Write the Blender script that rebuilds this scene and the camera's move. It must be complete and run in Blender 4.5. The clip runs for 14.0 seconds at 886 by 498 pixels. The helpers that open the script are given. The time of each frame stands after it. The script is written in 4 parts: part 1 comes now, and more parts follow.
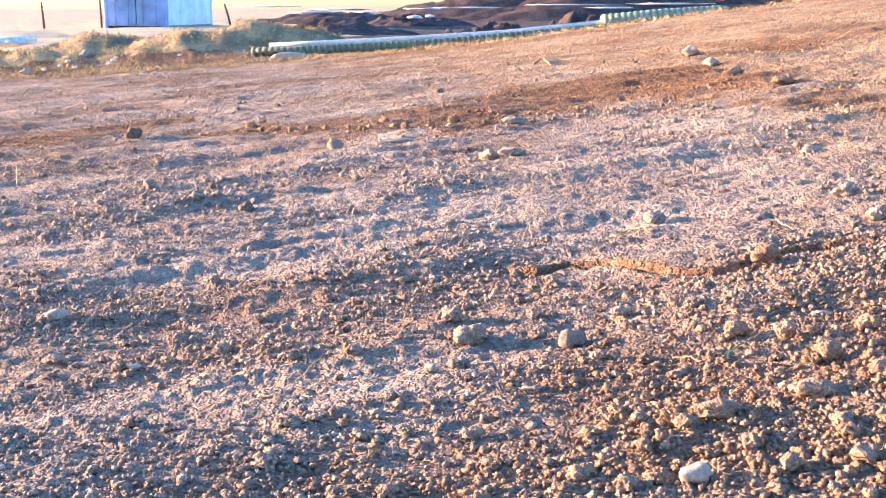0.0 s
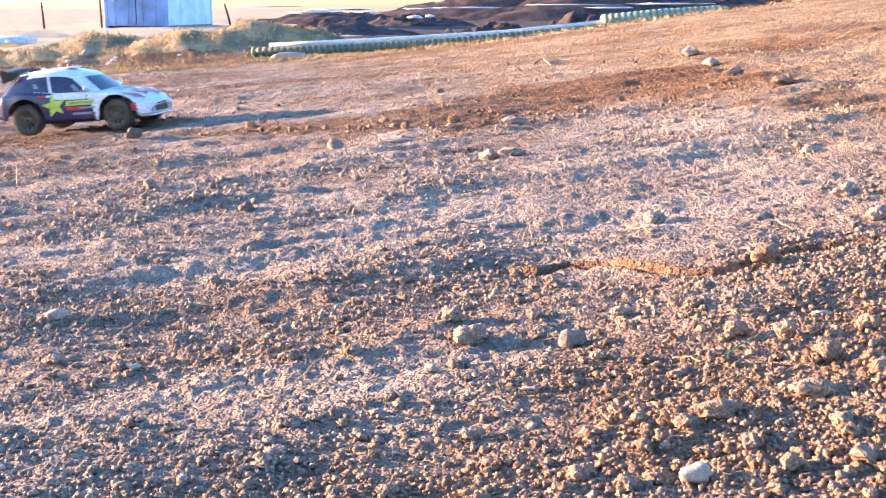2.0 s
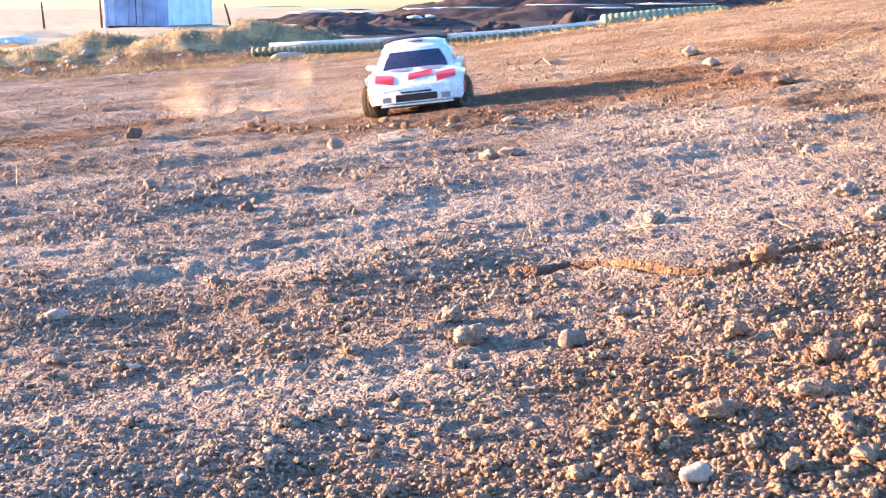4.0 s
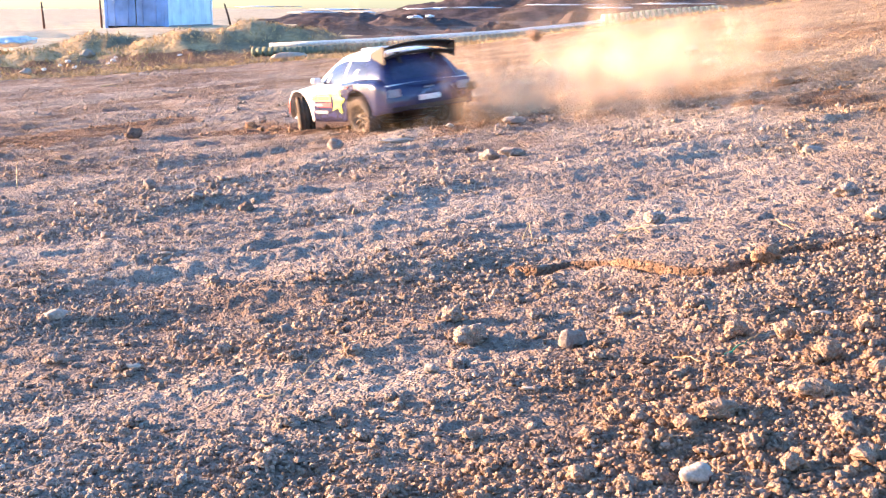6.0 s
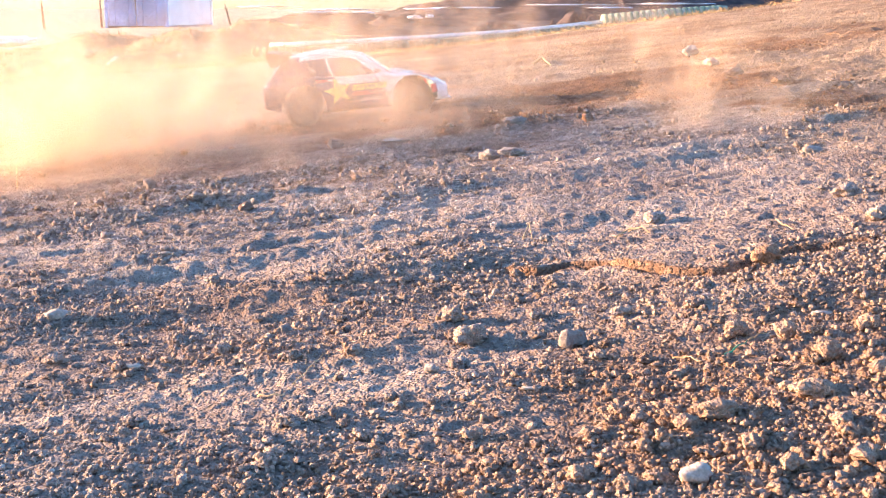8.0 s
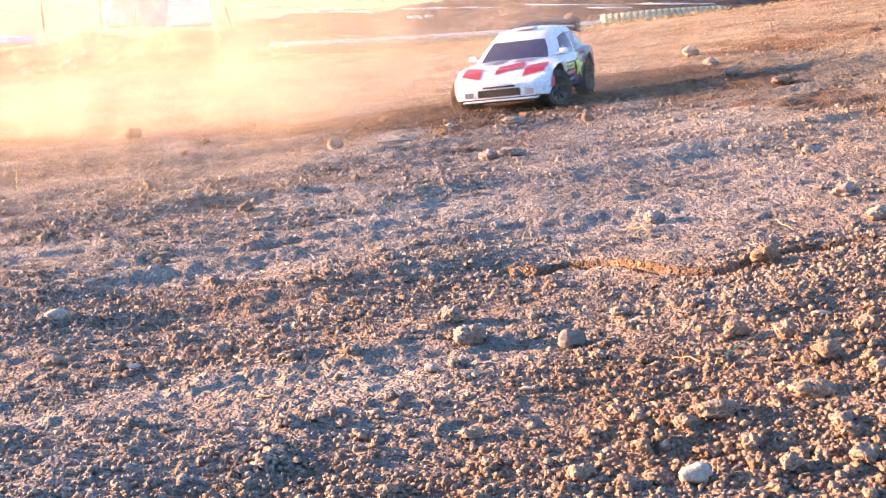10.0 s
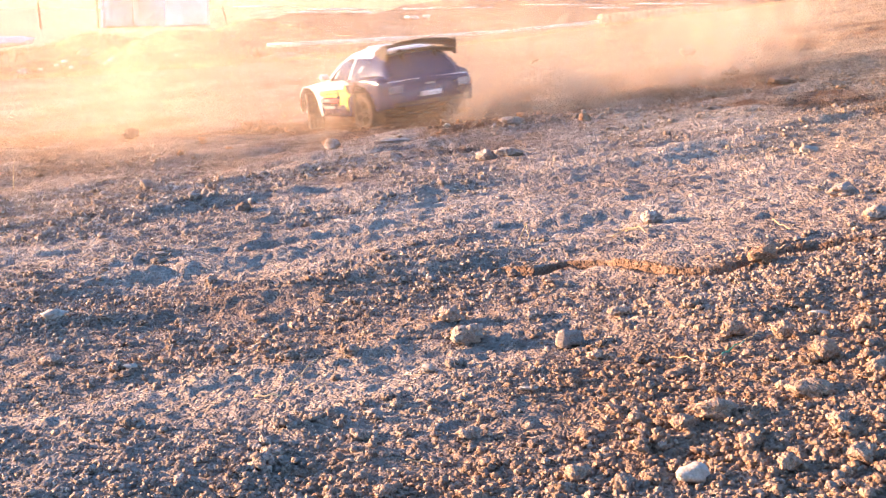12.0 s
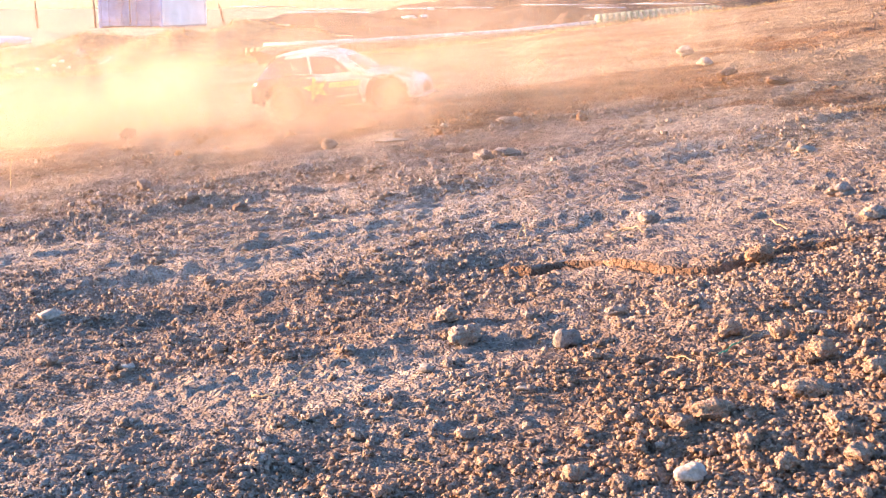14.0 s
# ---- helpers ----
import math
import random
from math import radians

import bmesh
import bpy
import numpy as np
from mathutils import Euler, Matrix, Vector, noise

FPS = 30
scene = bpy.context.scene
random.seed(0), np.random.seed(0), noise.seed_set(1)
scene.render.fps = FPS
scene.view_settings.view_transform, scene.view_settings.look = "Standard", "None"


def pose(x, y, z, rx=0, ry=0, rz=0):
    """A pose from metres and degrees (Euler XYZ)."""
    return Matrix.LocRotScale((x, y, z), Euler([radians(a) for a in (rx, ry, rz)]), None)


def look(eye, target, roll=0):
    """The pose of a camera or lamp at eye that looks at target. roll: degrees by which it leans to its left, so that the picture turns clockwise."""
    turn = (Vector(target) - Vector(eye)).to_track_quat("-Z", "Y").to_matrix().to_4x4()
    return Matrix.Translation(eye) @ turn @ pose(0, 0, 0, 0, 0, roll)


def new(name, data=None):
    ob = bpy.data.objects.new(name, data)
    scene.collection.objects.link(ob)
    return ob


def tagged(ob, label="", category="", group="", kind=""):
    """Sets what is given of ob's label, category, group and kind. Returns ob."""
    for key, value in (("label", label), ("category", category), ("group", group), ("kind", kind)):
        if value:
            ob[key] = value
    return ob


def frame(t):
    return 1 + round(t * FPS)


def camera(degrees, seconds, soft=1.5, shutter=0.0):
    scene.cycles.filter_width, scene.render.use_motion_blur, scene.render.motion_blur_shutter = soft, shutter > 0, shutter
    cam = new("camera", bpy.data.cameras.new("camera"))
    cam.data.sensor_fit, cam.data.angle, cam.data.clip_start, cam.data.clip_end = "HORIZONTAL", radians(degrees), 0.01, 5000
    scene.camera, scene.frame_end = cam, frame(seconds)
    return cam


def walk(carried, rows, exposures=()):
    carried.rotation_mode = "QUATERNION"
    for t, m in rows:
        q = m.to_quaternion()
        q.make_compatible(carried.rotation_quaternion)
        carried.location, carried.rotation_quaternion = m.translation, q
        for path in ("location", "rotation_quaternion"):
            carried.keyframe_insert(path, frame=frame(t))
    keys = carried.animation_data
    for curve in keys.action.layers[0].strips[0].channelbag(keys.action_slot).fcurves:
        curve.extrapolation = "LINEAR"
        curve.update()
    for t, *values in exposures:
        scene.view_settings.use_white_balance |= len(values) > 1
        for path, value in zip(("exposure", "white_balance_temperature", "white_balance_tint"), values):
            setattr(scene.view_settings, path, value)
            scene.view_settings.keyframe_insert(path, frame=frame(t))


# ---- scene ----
# Units: metres. The camera stands at x = 0, y = 0 and looks along +y over a dirt bank that rises to +x.
EYE = Vector((0.0, 0.0, 0.30))
F = 2154.0                       # lens factor: half width 784 over the half angle
cam = camera(2 * math.degrees(math.atan(784 / F)), 14.0, 1.3, 0.5)
PITCH = 90 - math.degrees(math.atan(426 / F))


def cam_pose(pan):
    return pose(EYE.x, EYE.y, EYE.z, PITCH, 0, -pan)


walk(cam, [(0, cam_pose(0)), (8.0, cam_pose(0)), (9.5, cam_pose(0)), (11.0, cam_pose(0.08)), (12.5, cam_pose(0.17)), (14.0, cam_pose(0.266))],
     [(0, 2.66, 5160, 13), (6.0, 2.6, 5180, 13), (8.0, 2.52, 5240, 14), (10.5, 2.50, 5340, 16), (14.0, 2.42, 5380, 16)])

# ---- light: low warm evening sun from the side, clear sky ----
SUN_ELEVATION, SUN_AZIMUTH = 8.0, 166.0      # azimuth counted from +x towards +y
to_sun = Vector((math.cos(radians(SUN_AZIMUTH)) * math.cos(radians(SUN_ELEVATION)),
                 math.sin(radians(SUN_AZIMUTH)) * math.cos(radians(SUN_ELEVATION)), math.sin(radians(SUN_ELEVATION))))
sun = new("sun", bpy.data.lights.new("sun", "SUN"))
sun.data.energy, sun.data.angle, sun.data.color = 5.0, radians(0.6), (1.0, 0.55, 0.24)
sun.matrix_world = look(to_sun * 50, (0, 0, 0))

world = bpy.data.worlds.new("evening_sky")
scene.world = world
world.use_nodes = True
sky = world.node_tree.nodes.new("ShaderNodeTexSky")
sky.sky_type, sky.sun_disc = "NISHITA", False
sky.sun_elevation, sky.sun_rotation = radians(SUN_ELEVATION), radians(90 - SUN_AZIMUTH)
sky.air_density, sky.dust_density, sky.ozone_density = 1.0, 1.0, 2.5
back = world.node_tree.nodes["Background"]
back.inputs["Strength"].default_value = 0.116
world.node_tree.links.new(sky.outputs["Color"], back.inputs["Color"])


# ---- materials ----
def material(name, base, rough=0.9, metal=0.0, second=None, scale=20.0, amount=0.5, fine=200.0, bump=0.0, bump_scale=80.0, spec=0.3, per_object=0.0, per_island=0.0):
    """A surface of two mottled colours at two scales, with relief."""
    m = bpy.data.materials.new(name)
    m.use_nodes = True
    nt = m.node_tree
    N, L = nt.nodes, nt.links
    b = N["Principled BSDF"]
    b.inputs["Roughness"].default_value, b.inputs["Metallic"].default_value = rough, metal
    b.inputs["Specular IOR Level"].default_value = spec
    tc = N.new("ShaderNodeTexCoord")
    second = second or tuple(c * 0.75 for c in base)
    big, small = N.new("ShaderNodeTexNoise"), N.new("ShaderNodeTexNoise")
    big.inputs["Scale"].default_value, small.inputs["Scale"].default_value = scale, fine
    big.inputs["Detail"].default_value, small.inputs["Detail"].default_value = 6, 3
    for n in (big, small):
        L.new(tc.outputs["Object"], n.inputs["Vector"])
    mix = N.new("ShaderNodeMix")
    mix.data_type = "RGBA"
    mix.inputs["A"].default_value, mix.inputs["B"].default_value = (*base, 1), (*second, 1)
    ramp = N.new("ShaderNodeMapRange")
    ramp.inputs["From Min"].default_value, ramp.inputs["From Max"].default_value = 0.5 - 0.22 / max(amount, 0.05) * 0.5, 0.5 + 0.22 / max(amount, 0.05) * 0.5
    L.new(big.outputs["Fac"], ramp.inputs["Value"])
    L.new(ramp.outputs["Result"], mix.inputs["Factor"])
    hsv = N.new("ShaderNodeHueSaturation")
    val = N.new("ShaderNodeMapRange")
    val.inputs["From Min"].default_value, val.inputs["From Max"].default_value = 0.3, 0.7
    val.inputs["To Min"].default_value, val.inputs["To Max"].default_value = 0.75, 1.25
    L.new(small.outputs["Fac"], val.inputs["Value"])
    last = val.outputs["Result"]
    for strength, node, out in ((per_object, "ShaderNodeObjectInfo", "Random"), (per_island, "ShaderNodeNewGeometry", "Random Per Island")):
        if strength:
            info, r, mul = N.new(node), N.new("ShaderNodeMapRange"), N.new("ShaderNodeMath")
            r.inputs["To Min"].default_value, r.inputs["To Max"].default_value = 1 - strength, 1 + strength
            L.new(info.outputs[out], r.inputs["Value"])
            mul.operation = "MULTIPLY"
            L.new(last, mul.inputs[0]), L.new(r.outputs["Result"], mul.inputs[1])
            last = mul.outputs[0]
    L.new(last, hsv.inputs["Value"])
    L.new(mix.outputs["Result"], hsv.inputs["Color"])
    L.new(hsv.outputs["Color"], b.inputs["Base Color"])
    if bump:
        bn, bp = N.new("ShaderNodeTexNoise"), N.new("ShaderNodeBump")
        bn.inputs["Scale"].default_value, bn.inputs["Detail"].default_value = bump_scale, 8
        bp.inputs["Strength"].default_value, bp.inputs["Distance"].default_value = bump, 0.01
        L.new(tc.outputs["Object"], bn.inputs["Vector"])
        L.new(bn.outputs["Fac"], bp.inputs["Height"])
        L.new(bp.outputs["Normal"], b.inputs["Normal"])
    return m


DIRT = material("dry_dirt", (0.355, 0.295, 0.24), 0.95, second=(0.235, 0.185, 0.15), scale=3.0, amount=0.7, fine=60, bump=0.45, bump_scale=220, spec=0.15)
CLOD = material("clod_dirt", (0.385, 0.32, 0.265), 0.95, second=(0.255, 0.205, 0.165), scale=30, amount=0.6, fine=300, bump=0.6, bump_scale=400, spec=0.15, per_island=0.25)
STONE = material("stone", (0.31, 0.25, 0.205), 0.85, second=(0.20, 0.155, 0.125), scale=60, amount=0.5, fine=500, bump=0.3, bump_scale=300, per_object=0.2)
DARK_STONE = material("dark_stone", (0.13, 0.09, 0.07), 0.9, second=(0.2, 0.14, 0.10), scale=60, fine=400, bump=0.4, bump_scale=200)
PALE_STONE = material("pale_stone", (0.43, 0.37, 0.30), 0.8, second=(0.30, 0.25, 0.20), scale=50, fine=500, bump=0.2, bump_scale=300, per_object=0.15)
STRAW = material("dry_straw", (0.55, 0.42, 0.22), 0.8, second=(0.4, 0.28, 0.14), scale=40, fine=300, per_object=0.2, per_island=0.3)
GRASS = material("dry_grass", (0.58, 0.40, 0.18), 0.85, second=(0.36, 0.26, 0.12), scale=3, fine=40, per_island=0.35)
WEED = material("green_weed", (0.17, 0.19, 0.06), 0.8, second=(0.32, 0.28, 0.11), scale=4, fine=40, per_island=0.4)
GREEN = material("green_plastic", (0.06, 0.25, 0.13), 0.5)
DARK_EARTH = material("dark_earth", (0.042, 0.034, 0.036), 0.95, second=(0.10, 0.075, 0.072), scale=1.3, amount=0.9, fine=9, bump=1.0, bump_scale=3, spec=0.15)
TURF = material("winter_turf", (0.46, 0.33, 0.17), 0.9, second=(0.17, 0.145, 0.095), scale=1.9, amount=1.0, fine=22, bump=1.0, bump_scale=16, spec=0.1)
FIELD_STRAW = material("straw_field", (0.60, 0.49, 0.32), 0.9, second=(0.46, 0.36, 0.22), scale=0.4, fine=6, bump=0.6, bump_scale=5, spec=0.1)
SNOW = material("old_snow", (0.75, 0.77, 0.82), 0.7, second=(0.6, 0.62, 0.68), scale=1, fine=12)
PIPE_WHITE = material("white_pipe_plastic", (0.78, 0.77, 0.74), 0.5, second=(0.6, 0.58, 0.54), scale=4, fine=60)
PIPE_GREEN = material("faded_green_pipe", (0.13, 0.22, 0.15), 0.6, second=(0.24, 0.30, 0.20), scale=2, fine=30)
PIPE_PALE = material("pale_green_pipe", (0.36, 0.42, 0.34), 0.6, second=(0.26, 0.32, 0.24), scale=3, fine=40)
PIPE_DARK = material("dark_pipe_rib", (0.10, 0.12, 0.095), 0.6, second=(0.18, 0.21, 0.13), scale=2, fine=30)
BLUE_PAINT = material("blue_container_paint", (0.24, 0.35, 0.62), 0.5, second=(0.26, 0.37, 0.64), scale=1.5, fine=1.5)
WHITE_PAINT = material("white_container_paint", (0.72, 0.78, 0.84), 0.5, second=(0.66, 0.72, 0.78), scale=1.0, fine=1.2)
STEEL = material("dull_steel", (0.25, 0.25, 0.27), 0.5, 0.7)
RUST = material("rusty_post", (0.16, 0.08, 0.05), 0.9, fine=30)
POLY_WHITE = material("white_polycarbonate", (0.82, 0.82, 0.85), 0.22, second=(0.72, 0.70, 0.68), scale=9, amount=0.4, fine=120, spec=0.5)
POLY_NAVY = material("navy_polycarbonate", (0.018, 0.022, 0.085), 0.2, second=(0.035, 0.035, 0.085), scale=9, amount=0.4, fine=120, spec=0.8)
POLY_RED = material("red_decal", (0.55, 0.03, 0.04), 0.35, second=(0.42, 0.03, 0.04), fine=150, spec=0.5)
POLY_YELLOW = material("yellow_green_decal", (0.62, 0.72, 0.06), 0.35, second=(0.5, 0.56, 0.08), fine=150, spec=0.5)
POLY_GREY = material("grey_decal", (0.3, 0.3, 0.34), 0.35, fine=150, spec=0.5)
TINT = material("tinted_window", (0.03, 0.035, 0.08), 0.08, second=(0.05, 0.05, 0.09), scale=12, fine=100, spec=0.6)
BLACK_PLASTIC = material("black_plastic", (0.02, 0.02, 0.022), 0.5, second=(0.06, 0.045, 0.035), scale=30, fine=200)
RUBBER = material("dusty_rubber", (0.045, 0.04, 0.036), 0.9, second=(0.16, 0.11, 0.075), scale=25, amount=0.5, fine=200)
RIM = material("dusty_rim", (0.07, 0.055, 0.045), 0.7, second=(0.2, 0.15, 0.10), scale=30, fine=200)


def dust_material():
    """Thin suspended dust: scatters light both ways; the mesh's "thick" attribute says how much there is, in drifting wisps."""
    m = bpy.data.materials.new("airborne_dust")
    m.use_nodes = True
    N, L = m.node_tree.nodes, m.node_tree.links
    N.remove(N["Principled BSDF"])
    d, t, mix = N.new("ShaderNodeBsdfDiffuse"), N.new("ShaderNodeBsdfTranslucent"), N.new("ShaderNodeMixShader")
    d.inputs["Color"].default_value, t.inputs["Color"].default_value = (0.84, 0.645, 0.44, 1), (0.95, 0.745, 0.51, 1)
    L.new(d.outputs[0], mix.inputs[1]), L.new(t.outputs[0], mix.inputs[2])
    clear, thin, at = N.new("ShaderNodeBsdfTransparent"), N.new("ShaderNodeMixShader"), N.new("ShaderNodeAttribute")
    at.attribute_name = "thick"
    tc, nz, rng, mul = N.new("ShaderNodeTexCoord"), N.new("ShaderNodeTexNoise"), N.new("ShaderNodeMapRange"), N.new("ShaderNodeMath")
    nz.inputs["Scale"].default_value, nz.inputs["Detail"].default_value = 8.0, 4
    L.new(tc.outputs["Object"], nz.inputs["Vector"]), L.new(nz.outputs["Fac"], rng.inputs["Value"])
    rng.inputs["From Min"].default_value, rng.inputs["From Max"].default_value = 0.34, 0.66
    rng.inputs["To Min"].default_value, rng.inputs["To Max"].default_value = 0.25, 1.75
    mul.operation = "MULTIPLY"
    L.new(at.outputs["Fac"], mul.inputs[0]), L.new(rng.outputs["Result"], mul.inputs[1])
    L.new(mul.outputs[0], thin.inputs["Fac"])
    L.new(clear.outputs[0], thin.inputs[1]), L.new(mix.outputs[0], thin.inputs[2])
    L.new(thin.outputs[0], N["Material Output"].inputs["Surface"])
    return m


scene.cycles.transparent_max_bounces = 200
DUST = dust_material()


def add_damp_and_shade(m, colour):
    """Mixes a darker soil colour in where the mesh's "damp" attribute says: damper soil, and the crack's painted shade.
    """
    N, L = m.node_tree.nodes, m.node_tree.links
    target = N["Principled BSDF"].inputs["Base Color"]
    source = target.links[0].from_socket
    at, mix = N.new("ShaderNodeAttribute"), N.new("ShaderNodeMix")
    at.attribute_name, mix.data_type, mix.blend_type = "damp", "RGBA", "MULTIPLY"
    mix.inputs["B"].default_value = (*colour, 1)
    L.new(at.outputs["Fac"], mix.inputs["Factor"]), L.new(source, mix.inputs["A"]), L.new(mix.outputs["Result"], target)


def add_grains(m, scales, strength):
    """Relief of packed grains: rounded cells at several sizes over the mottled relief."""
    N, L = m.node_tree.nodes, m.node_tree.links
    normal = N["Principled BSDF"].inputs["Normal"]
    last = normal.links[0].from_socket
    tc = N.new("ShaderNodeTexCoord")
    for scale, distance in scales:
        v, bp, inv = N.new("ShaderNodeTexVoronoi"), N.new("ShaderNodeBump"), N.new("ShaderNodeMath")
        v.inputs["Scale"].default_value, v.inputs["Randomness"].default_value = scale, 1.0
        inv.operation = "SUBTRACT"
        inv.inputs[0].default_value = 1.0
        bp.inputs["Strength"].default_value, bp.inputs["Distance"].default_value = strength, distance
        L.new(tc.outputs["Object"], v.inputs["Vector"])
        L.new(v.outputs["Distance"], inv.inputs[1])
        L.new(inv.outputs[0], bp.inputs["Height"])
        L.new(last, bp.inputs["Normal"])
        last = bp.outputs["Normal"]
    L.new(last, normal)


add_grains(DIRT, ((130, 0.0048), (340, 0.0026)), 0.95)
add_grains(CLOD, ((420, 0.0016),), 0.6)


def add_ochre(m, colour):
    """Warmer, more ochre soil on the higher part of the bank, in drifting patches."""
    N, L = m.node_tree.nodes, m.node_tree.links
    target = N["Principled BSDF"].inputs["Base Color"]
    source = target.links[0].from_socket
    tc, xyz, up, nz, sub, rng, mix = (N.new("ShaderNode" + k) for k in ("TexCoord", "SeparateXYZ", "Math", "TexNoise", "Math", "MapRange", "Mix"))
    L.new(tc.outputs["Object"], xyz.inputs[0]), L.new(tc.outputs["Object"], nz.inputs["Vector"])
    nz.inputs["Scale"].default_value, nz.inputs["Detail"].default_value = 1.6, 5
    up.operation, sub.operation = "MULTIPLY_ADD", "MULTIPLY_ADD"
    L.new(xyz.outputs["Y"], up.inputs[0]), L.new(xyz.outputs["X"], up.inputs[2])
    up.inputs[1].default_value = 0.22
    L.new(nz.outputs["Fac"], sub.inputs[0]), L.new(up.outputs[0], sub.inputs[2])
    sub.inputs[1].default_value = 1.4
    rng.inputs["From Min"].default_value, rng.inputs["From Max"].default_value = 1.4, 2.5
    L.new(sub.outputs[0], rng.inputs["Value"])
    mix.data_type, mix.blend_type = "RGBA", "MULTIPLY"
    mix.inputs["B"].default_value = (*colour, 1)
    L.new(rng.outputs["Result"], mix.inputs["Factor"]), L.new(source, mix.inputs["A"]), L.new(mix.outputs["Result"], target)


add_damp_and_shade(DIRT, (0.61, 0.465, 0.36))
add_damp_and_shade(CLOD, (0.82, 0.61, 0.44))
add_ochre(DIRT, (1.14, 1.0, 0.76))
add_ochre(CLOD, (1.12, 1.0, 0.78))


# ---- mesh helpers ----
def lattice(ix, iy, seed):
    h = (ix.astype(np.int64) * 374761393 + iy.astype(np.int64) * 668265263 + seed * 1442695041) & 0x7FFFFFFF
    h = ((h ^ (h >> 13)) * 1274126177) & 0x7FFFFFFF
    return ((h ^ (h >> 16)) & 0xFFFFFF) / 0xFFFFFF


def value_noise(x, y, seed=0):
    ix, iy = np.floor(x), np.floor(y)
    fx, fy = x - ix, y - iy
    fx, fy = fx * fx * (3 - 2 * fx), fy * fy * (3 - 2 * fy)
    a, b = lattice(ix, iy, seed), lattice(ix + 1, iy, seed)
    c, d = lattice(ix, iy + 1, seed), lattice(ix + 1, iy + 1, seed)
    return (a + (b - a) * fx) * (1 - fy) + (c + (d - c) * fx) * fy - 0.5


def fbm(x, y, octaves=4, seed=0, gain=0.5):
    s, a = 0.0, 1.0
    for k in range(octaves):
        s = s + a * value_noise(x * 2 ** k + 17.3 * k, y * 2 ** k - 9.1 * k, seed + k)
        a *= gain
    return s


def smooth(a, b, v):
    t = np.clip((v - a) / (b - a), 0, 1)
    return t * t * (3 - 2 * t)


def raw_mesh(name, verts, faces, mats, index=None, shade=True, damp=None):
    """A mesh from arrays; faces all of one corner count."""
    me = bpy.data.meshes.new(name)
    verts, faces = np.asarray(verts, np.float32), np.asarray(faces, np.int32)
    n = faces.shape[1]
    me.vertices.add(len(verts)), me.loops.add(faces.size), me.polygons.add(len(faces))
    me.vertices.foreach_set("co", verts.ravel())
    me.loops.foreach_set("vertex_index", faces.ravel())
    me.polygons.foreach_set("loop_start", np.arange(0, faces.size, n, dtype=np.int32))
    me.polygons.foreach_set("use_smooth", np.full(len(faces), shade))
    for m in mats:
        me.materials.append(m)
    if index is not None:
        me.polygons.foreach_set("material_index", np.asarray(index, np.int32))
    if damp is not None:
        me.attributes.new("damp", "FLOAT", "POINT").data.foreach_set("value", np.asarray(damp, np.float32))
    me.update(calc_edges=True)
    me.validate()
    return me


def part(name, bm, mat, parent, label="", at=None, shade=True):
    """Links a bmesh as one mesh object under a thing or part (or at top level)."""
    me = bpy.data.meshes.new(name)
    bmesh.ops.recalc_face_normals(bm, faces=bm.faces)
    for f in bm.faces:
        f.smooth = shade
    bm.to_mesh(me)
    bm.free()
    for m in (mat if isinstance(mat, (list, tuple)) else (mat,)):
        me.materials.append(m)
    ob = new(name, me)
    if parent is not None:
        ob.parent = parent
    if at is not None:
        ob.matrix_basis = at
    return tagged(ob, label)


def box(bm, x0, x1, y0, y1, z0, z1, bevel=0.0):
    r = bmesh.ops.create_cube(bm, size=1, matrix=Matrix.Translation(((x0 + x1) / 2, (y0 + y1) / 2, (z0 + z1) / 2)) @ Matrix.Diagonal((x1 - x0, y1 - y0, z1 - z0, 1)))
    if bevel:
        edges = list({e for v in r["verts"] for e in v.link_edges})
        bmesh.ops.bevel(bm, geom=edges, offset=bevel, segments=2, affect="EDGES", profile=0.5)
    return bm


def tube(bm, points, radii, sides=8):
    """A swept tube through the points; radii one or per point."""
    pts = [Vector(p) for p in points]
    radii = radii if isinstance(radii, (list, tuple)) else [radii] * len(pts)
    rings = []
    for k, p in enumerate(pts):
        d = (pts[min(k + 1, len(pts) - 1)] - pts[max(k - 1, 0)]).normalized()
        a = d.orthogonal().normalized() if abs(d.z) > 0.99 else d.cross(Vector((0, 0, 1))).normalized()
        b = d.cross(a)
        rings.append([bm.verts.new(p + radii[k] * (math.cos(2 * math.pi * j / sides) * a + math.sin(2 * math.pi * j / sides) * b)) for j in range(sides)])
    for r0, r1 in zip(rings, rings[1:]):
        for j in range(sides):
            bm.faces.new((r0[j], r0[(j + 1) % sides], r1[(j + 1) % sides], r1[j]))
    bm.faces.new(rings[0]), bm.faces.new(rings[-1])
    return bm


def lathe_y(bm, profile, sides=32):
    """Turns (radius, y) pairs round the y axis."""
    rings = [[bm.verts.new((r * math.cos(2 * math.pi * j / sides), y, r * math.sin(2 * math.pi * j / sides))) for j in range(sides)] for r, y in profile]
    for r0, r1 in zip(rings, rings[1:]):
        for j in range(sides):
            bm.faces.new((r0[j], r0[(j + 1) % sides], r1[(j + 1) % sides], r1[j]))
    return bm


# ---- the ground: one sheet from underfoot to the horizon ----
FIELD = -0.42
CRACK = []


def crack_distance(x, y):
    best = np.full(np.shape(x), 9.0)
    for (x0, y0), (x1, y1) in zip(CRACK, CRACK[1:]):
        dx, dy = x1 - x0, y1 - y0
        t = np.clip(((x - x0) * dx + (y - y0) * dy) / (dx * dx + dy * dy), 0, 1)
        best = np.minimum(best, np.hypot(x - x0 - t * dx, y - y0 - t * dy))
    return best


